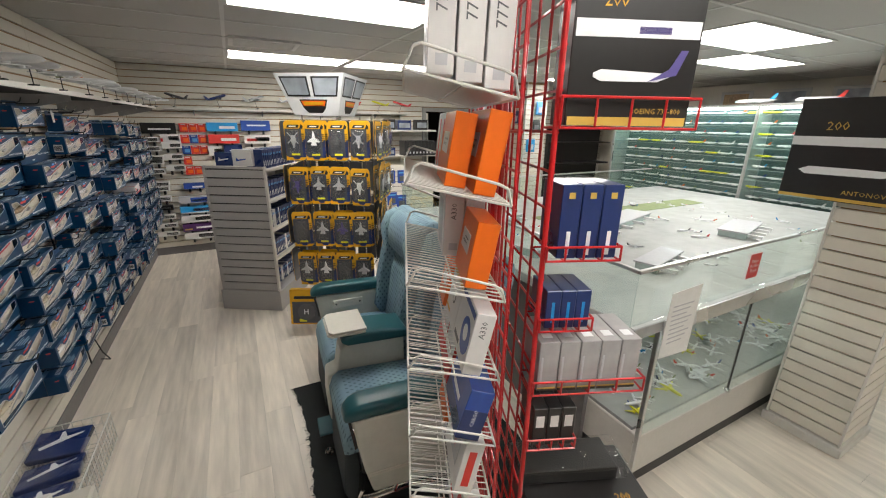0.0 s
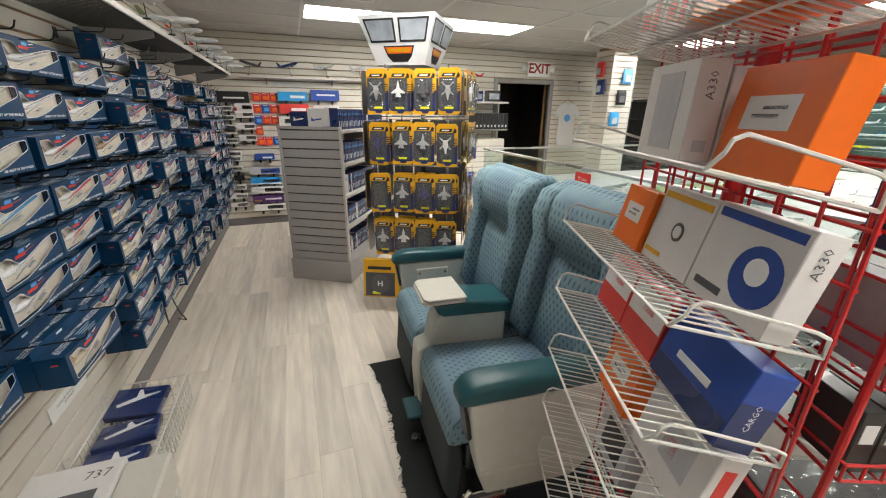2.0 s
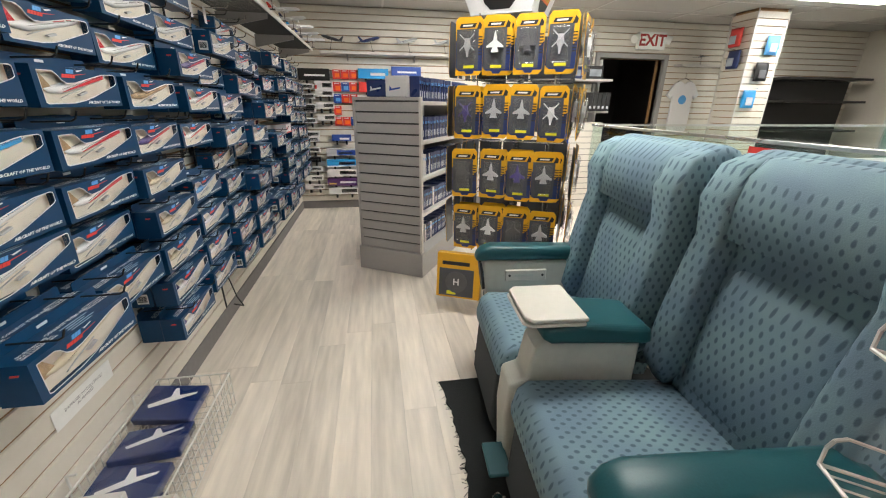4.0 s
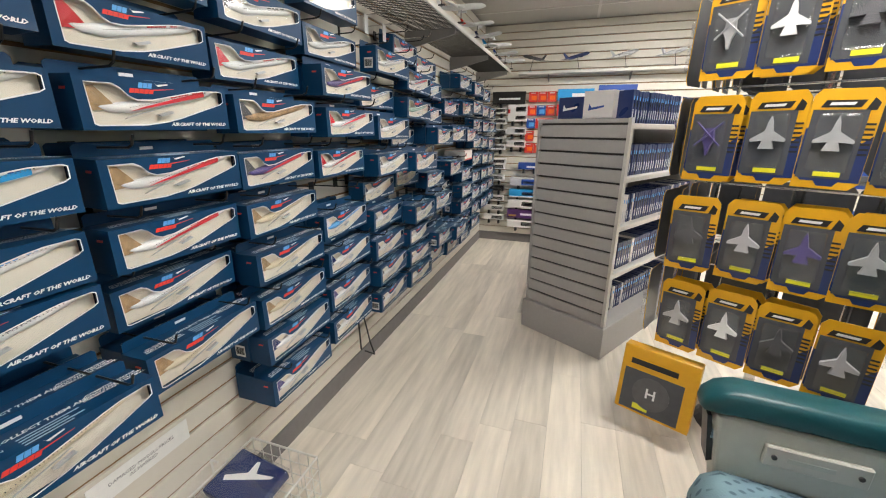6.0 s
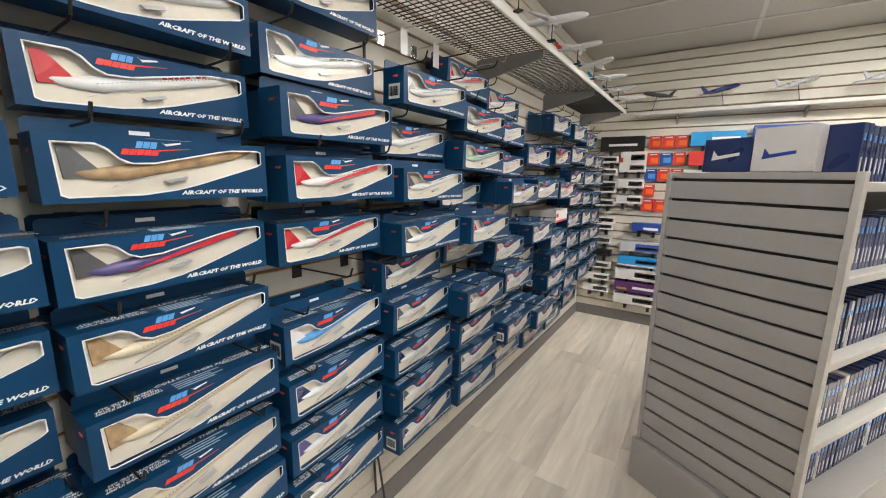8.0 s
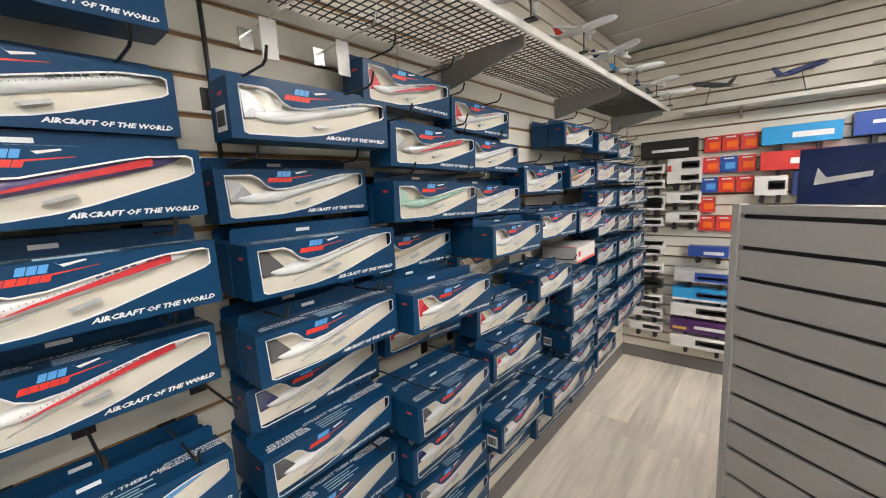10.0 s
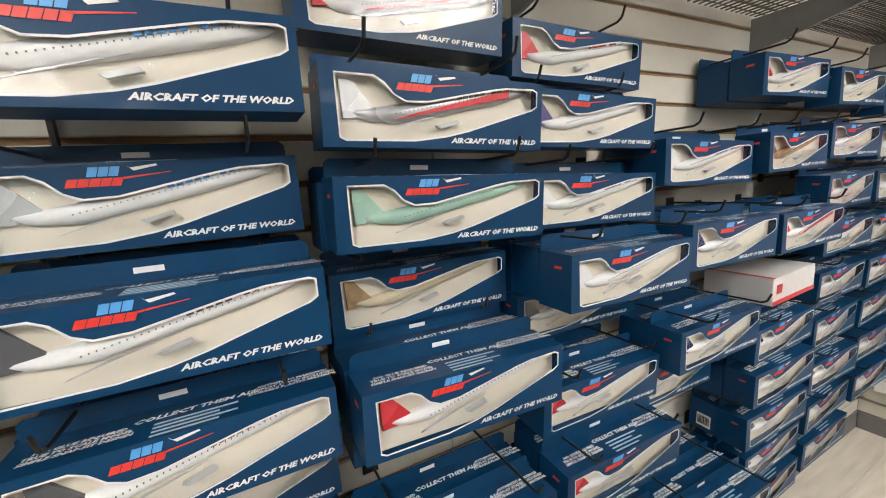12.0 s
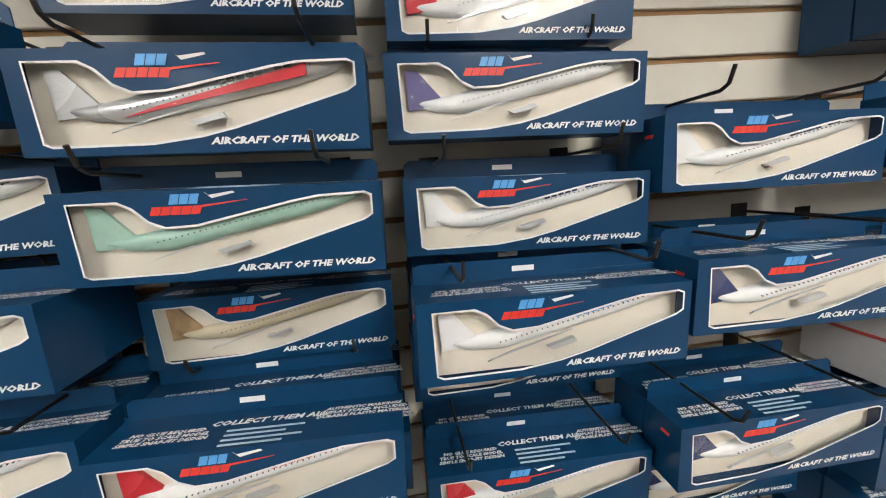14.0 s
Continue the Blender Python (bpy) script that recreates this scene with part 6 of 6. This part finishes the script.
def wall_box(x, z, w, h, d, base, label, prints=(), grp="boxes on the back wall", hooks=True):
    t = thing("wall_box", label, "boxed model", pose(x, YB - 0.012 - d, z), grp)
    part("case", B(0, 0, 0, w, d, h, 0.0015), base, t)
    for u0, v0, u1, v1, mm in prints:
        part("print", B(u0 * w, -0.001, v0 * h, u1 * w, 0, v1 * h), mm, t)
    if hooks:
        for u in (0.25, 0.75):
            part("support", B(u * w - 0.012, d * 0.3, -0.05, u * w + 0.012, d + 0.008, 0.0), M_BLACK, t, "black slatwall bracket")
    return t


WINS = ((0.42, 0.28, 0.93, 0.75, M_CARDK), (0.46, 0.38, 0.90, 0.62, M_WHITE))
lab = "long white windowed model box on black wall brackets"
for z in (0.27, 0.385, 0.50, 0.62, 0.74, 0.87, 0.93, 1.09, 1.21, 1.255, 1.37, 1.48):
    base = M_CARDK if abs(z - 0.62) < 0.01 else M_CARDW
    wall_box(0.06 + 0.01 * math.sin(z * 50), z, 0.235, 0.062, 0.07, base, lab, WINS)
for z in (1.12, 1.26, 1.40):
    wall_box(0.30, z, 0.21, 0.075, 0.07, M_CARDW, lab, WINS)
wall_box(0.30, 1.475, 0.21, 0.10, 0.06, M_CARDW, "white windowed box with a red corner", ((0.0, 0.1, 0.12, 0.5, M_REDC), *WINS))
t = wall_box(0.12, 1.58, 0.36, 0.13, 0.05, M_CARDK, "black bagged box with a white airliner picture", ((0.2, 0.35, 0.85, 0.5, M_WHITE),))
big = "long windowed model box on black wall brackets"
wall_box(0.36, 0.20, 0.385, 0.09, 0.09, M_CARDW, "long white windowed model box on black wall brackets", WINS)
wall_box(0.355, 0.315, 0.385, 0.095, 0.09, M_PURPLE, "long purple windowed model box on black wall brackets", ((0.05, 0.2, 0.28, 0.4, M_GOLD), (0.40, 0.35, 0.93, 0.6, M_WHITE)))
wall_box(0.355, 0.435, 0.385, 0.095, 0.09, M_CARDW, "long white windowed model box on black wall brackets", WINS)
wall_box(0.365, 0.56, 0.37, 0.09, 0.09, M_CYAN, "long cyan windowed model box on black wall brackets", ((0.0, 0.0, 1.0, 0.15, M_WHITE), (0.40, 0.3, 0.93, 0.7, M_CARDB), (0.42, 0.38, 0.9, 0.6, M_WHITE)))
wall_box(0.37, 0.695, 0.37, 0.09, 0.09, M_CARDG, "long grey windowed model box on black wall brackets", ((0.35, 0.1, 0.98, 0.8, M_BLUE), (0.4, 0.3, 0.85, 0.5, M_WHITE)))
wall_box(0.45, 0.88, 0.235, 0.075, 0.07, M_BLUE, "royal blue windowed model box on black wall brackets", ((0.4, 0.2, 0.9, 0.5, M_WHITE),))
pk = [(0.515, 1.60, "RRR"), (0.51, 1.46, "RBR"), (0.505, 1.325, "BRR"), (0.50, 1.19, "R"), (0.50, 1.06, "RRB")]
for x, z, s in pk:
    for i, c in enumerate(s):
        t = wall_box(x + i * 0.098, z, 0.092, 0.105, 0.02, M_REDC if c == "R" else M_BLUE, "small red or blue carded toy hung on the back wall", ((0.2, 0.82, 0.8, 0.9, M_WHITE), (0.3, 0.2, 0.9, 0.6, M_ORANGE if c == "R" else M_LBLUE)), "carded toys on the back wall", False)
        part("hook", rod(bmesh.new(), (0.046, -0.03, 0.098), (0.046, 0.03, 0.098), 0.003), M_HOOK, t)
for x, z, w, h, mm, ps in ((0.82, 1.61, 0.36, 0.11, M_CYAN, ((0.4, 0.3, 0.9, 0.6, M_WHITE),)), (1.22, 1.62, 0.36, 0.13, M_BLUE, ((0.2, 0.45, 0.85, 0.6, M_WHITE),)),
                           (0.82, 1.455, 0.36, 0.115, M_REDC, ((0.4, 0.3, 0.9, 0.6, M_WHITE),)), (1.24, 1.45, 0.33, 0.11, M_CARDW, ((0.1, 0.3, 0.5, 0.6, M_REDC), *WINS)),
                           (0.80, 1.30, 0.16, 0.12, M_CARDW, WINS), (0.98, 1.30, 0.22, 0.14, M_CARDB, ((0.3, 0.4, 0.8, 0.5, M_WHITE),)), (1.24, 1.30, 0.33, 0.10, M_CARDW, WINS),
                           (0.79, 0.50, 0.3, 0.09, M_CREAM, WINS), (0.79, 0.36, 0.3, 0.10, M_BLUE, ((0.3, 0.3, 0.9, 0.6, M_WHITE),)), (0.79, 0.23, 0.3, 0.10, M_CARDB, ((0.3, 0.3, 0.9, 0.6, M_WHITE),)), (0.79, 0.64, 0.3, 0.09, M_CARDW, WINS)):
    wall_box(x, z, w, h, 0.07, mm, "colourful windowed model box on black wall brackets", ps)
# ledge high on the back wall with models above
led = thing("wall_ledge", "long narrow white ledge high on the back wall", "shelf", pose(0, 0, 0))
part("board", B(0.40, YB - 0.16, 1.868, 3.6, YB - 0.001, 1.895, 0.003), M_SHELF, led)
for x in (0.7, 1.5, 2.3, 3.1):
    part("bracket", slab(bmesh.new(), [(YB - 0.12, 1.868), (YB - 0.001, 1.868), (YB - 0.001, 1.80)], "x", x, x + 0.012), M_FRAME, led)
for i, (x, sz, mm, yw) in enumerate(((0.55, 0.22, M_SMOKE, 150), (0.98, 0.24, M_CARDB, 40), (1.42, 0.26, M_SILVER, 40), (1.85, 0.25, M_CARDG, 40), (2.25, 0.2, M_SMOKE, 40), (2.7, 0.22, M_REDC, 160), (3.15, 0.2, M_LIME, 160), (3.5, 0.22, M_PINK, 160))):
    model_plane((x, YB - 0.15, 2.02), sz * 1.3, yw, mm, mm, "dark propeller model aeroplane on a stand above the ledge", "planes above the ledge", pitch=16, stand=0.128)

# shelving left of the doorway
su = thing("wall_shelf_unit", "cream shelf unit with dark boxes beside the doorway", "shelf unit", pose(3.05, YB - 0.42, 0))
part("body", B(0.0, 0.05, 0.0, 0.90, 0.40, 1.12, 0.004), M_SLAT, su)
for z in (1.24, 1.62):
    part("shelf", B(0.0, 0.06, z, 0.95, 0.40, z + 0.025, 0.003), M_SHELF, su)
for x in (0.0, 0.46, 0.93):
    part("upright", B(x, 0.36, 1.12, x + 0.02, 0.40, 1.9), M_SHELF, su)
for z in (0.1 + PITCH * k for k in range(13)):
    part("groove", B(0.0, 0.0488, z, 0.90, 0.0498, z + 0.006), M_GREYD, su)
for i, (x, z, w, h) in enumerate(((0.1, 1.645, 0.16, 0.15), (0.3, 1.645, 0.22, 0.14), (0.6, 1.645, 0.2, 0.15), (0.05, 1.265, 0.2, 0.12))):
    t = thing("model_box", "dark boxed model on the wall shelf", "boxed model", pose(3.05 + x, YB - 0.36, z), "boxes by the doorway")
    part("case", B(0, 0, 0, w, 0.12, h, 0.002), M_CARDB if i % 2 else M_CARDK, t)
    part("print", B(0.02, -0.001, 0.03, w - 0.02, 0, h - 0.04), M_PAPERS, t)
for i in range(9):
    t = thing("album", "black boxed volume standing on the low shelf by the doorway", "box", pose(3.42 + i * 0.058, YB - 0.36, 1.265), "black volumes by the doorway")
    part("case", B(0, -0.1, 0, 0.055, 0.14, 0.22, 0.003), M_CARDK, t)
    part("print", B(0.015, -0.101, 0.03, 0.04, -0.1, 0.06), M_CARDG, t)
for x, z in ((3.12, 0.84), (3.32, 0.84), (3.14, 0.50), (3.30, 0.45), (3.16, 0.2)):
    t = thing("blue_card_pack", "royal blue carded accessory hung on slats", "toy pack", pose(x, YB - 0.385, z), "blue packs by the doorway")
    part("card", B(0, 0, 0, 0.16, 0.012, 0.2, 0.002), M_BLUE, t)
    part("picture", B(0.03, -0.014, 0.03, 0.13, 0, 0.11, 0.004), M_SMOKE, t)
    part("title", B(0.02, -0.001, 0.15, 0.14, 0, 0.17), M_LBLUE, t)

# exit sign
ex = thing("exit_sign", "white exit sign with red letters and lamp heads above the doorway", "exit sign", pose(4.66, YB - 0.075, 2.14))
part("housing", B(-0.2, 0.0, -0.105, 0.2, 0.06, 0.105, 0.006), M_PAPER, ex)
part("lettering", letters("EXIT", 0.19, mat("exit_red", (0.32, 0.012, 0.01), 0.5), 0.006), M_RED, ex, m=pose(0, -0.001, 0, 90))
for s in (-1, 1):
    part("lamp_head", rod(bmesh.new(), (s * 0.205, 0.03, 0.03), (s * 0.27, 0.0, 0.01), 0.05, 14), M_PAPER, ex)
part("wall_mount", B(-0.05, 0.06, -0.05, 0.05, 0.075, 0.05), M_PAPER, ex)
# T-shirt on the slats
ts = thing("t_shirt", "white T-shirt with a round print on a hanger", "t-shirt", pose(5.28, YB - 0.06, 1.32))
half = [(0.0, 0.30), (0.05, 0.33), (0.09, 0.34), (0.16, 0.30), (0.25, 0.16), (0.19, 0.11), (0.155, 0.16), (0.16, -0.25), (0.14, -0.33), (0.0, -0.34)]
o = part("cloth", slab(bmesh.new(), half + [(-x, z) for x, z in reversed(half[1:-1])], "y", -0.012, 0.012), M_CLOTH, ts)
bm = bmesh.new()
bmesh.ops.create_cone(bm, cap_ends=True, segments=20, radius1=0.06, radius2=0.06, depth=0.002, matrix=Matrix.Translation((0, -0.0135, 0.10)) @ pose(0, 0, 0, 90))
part("print", bm, M_LBLUE, ts)
part("hanger", wire(bmesh.new(), [(-0.12, 0, 0.33), (0, 0, 0.38), (0.12, 0, 0.33), (0, 0, 0.38), (0, 0, 0.44), (0, 0.05, 0.45)], 0.004), M_CHROME, ts)
sl = thing("wall_ledge", "short white ledge with a model above the T-shirt", "shelf", pose(0, 0, 0))
part("board", B(5.1, YB - 0.16, 1.845, 6.4, YB - 0.001, 1.87, 0.003), M_SHELF, sl)
model_plane((5.4, YB - 0.12, 1.97), 0.2, 40, M_SMOKE, M_SMOKE, "dark model aeroplane on a stand above the ledge", "planes above the ledge", pitch=12, stand=0.10)
# dark rack with black goods at the far right
dk = thing("wall_shelf_unit", "dark shelf unit with black goods on the back wall", "shelf unit", pose(6.6, YB - 0.4, 0))
part("body", B(0, 0.3, 0.0, 1.4, 0.38, 1.7), M_BLACK, dk)
for z in (0.6, 1.0, 1.4, 1.7):
    part("shelf", B(0, 0.0, z, 1.4, 0.3, z + 0.03, 0.003), M_CARDK, dk)

# ---- floor planks, last ----
FLOOR = bpy.data.objects["floor"]
PLW, PLL = 0.150, 1.22
pme = data_of(B(0.0003, 0.0003, -0.004, PLW - 0.0003, PLL - 0.0003, 0.0, 0.0005), "plank", M_PLANK)
rnd = random.Random(2)
rest = bmesh.new()
i = 0
x = 0.004
while x < XR:
    y = YF - rnd.uniform(0, PLL)
    while y < YB:
        if x < 3.4:
            part("plank", pme, M_PLANK, FLOOR, m=pose(x, y, 0.0))
        else:
            quadbox(rest, x + 0.0006, y + 0.0006, -0.004, x + PLW - 0.0006, y + PLL - 0.0006, 0.0)
        y += PLL
    x += PLW
tagged(part("far_planks", rest, M_PLANK, FLOOR), kind="stuff")
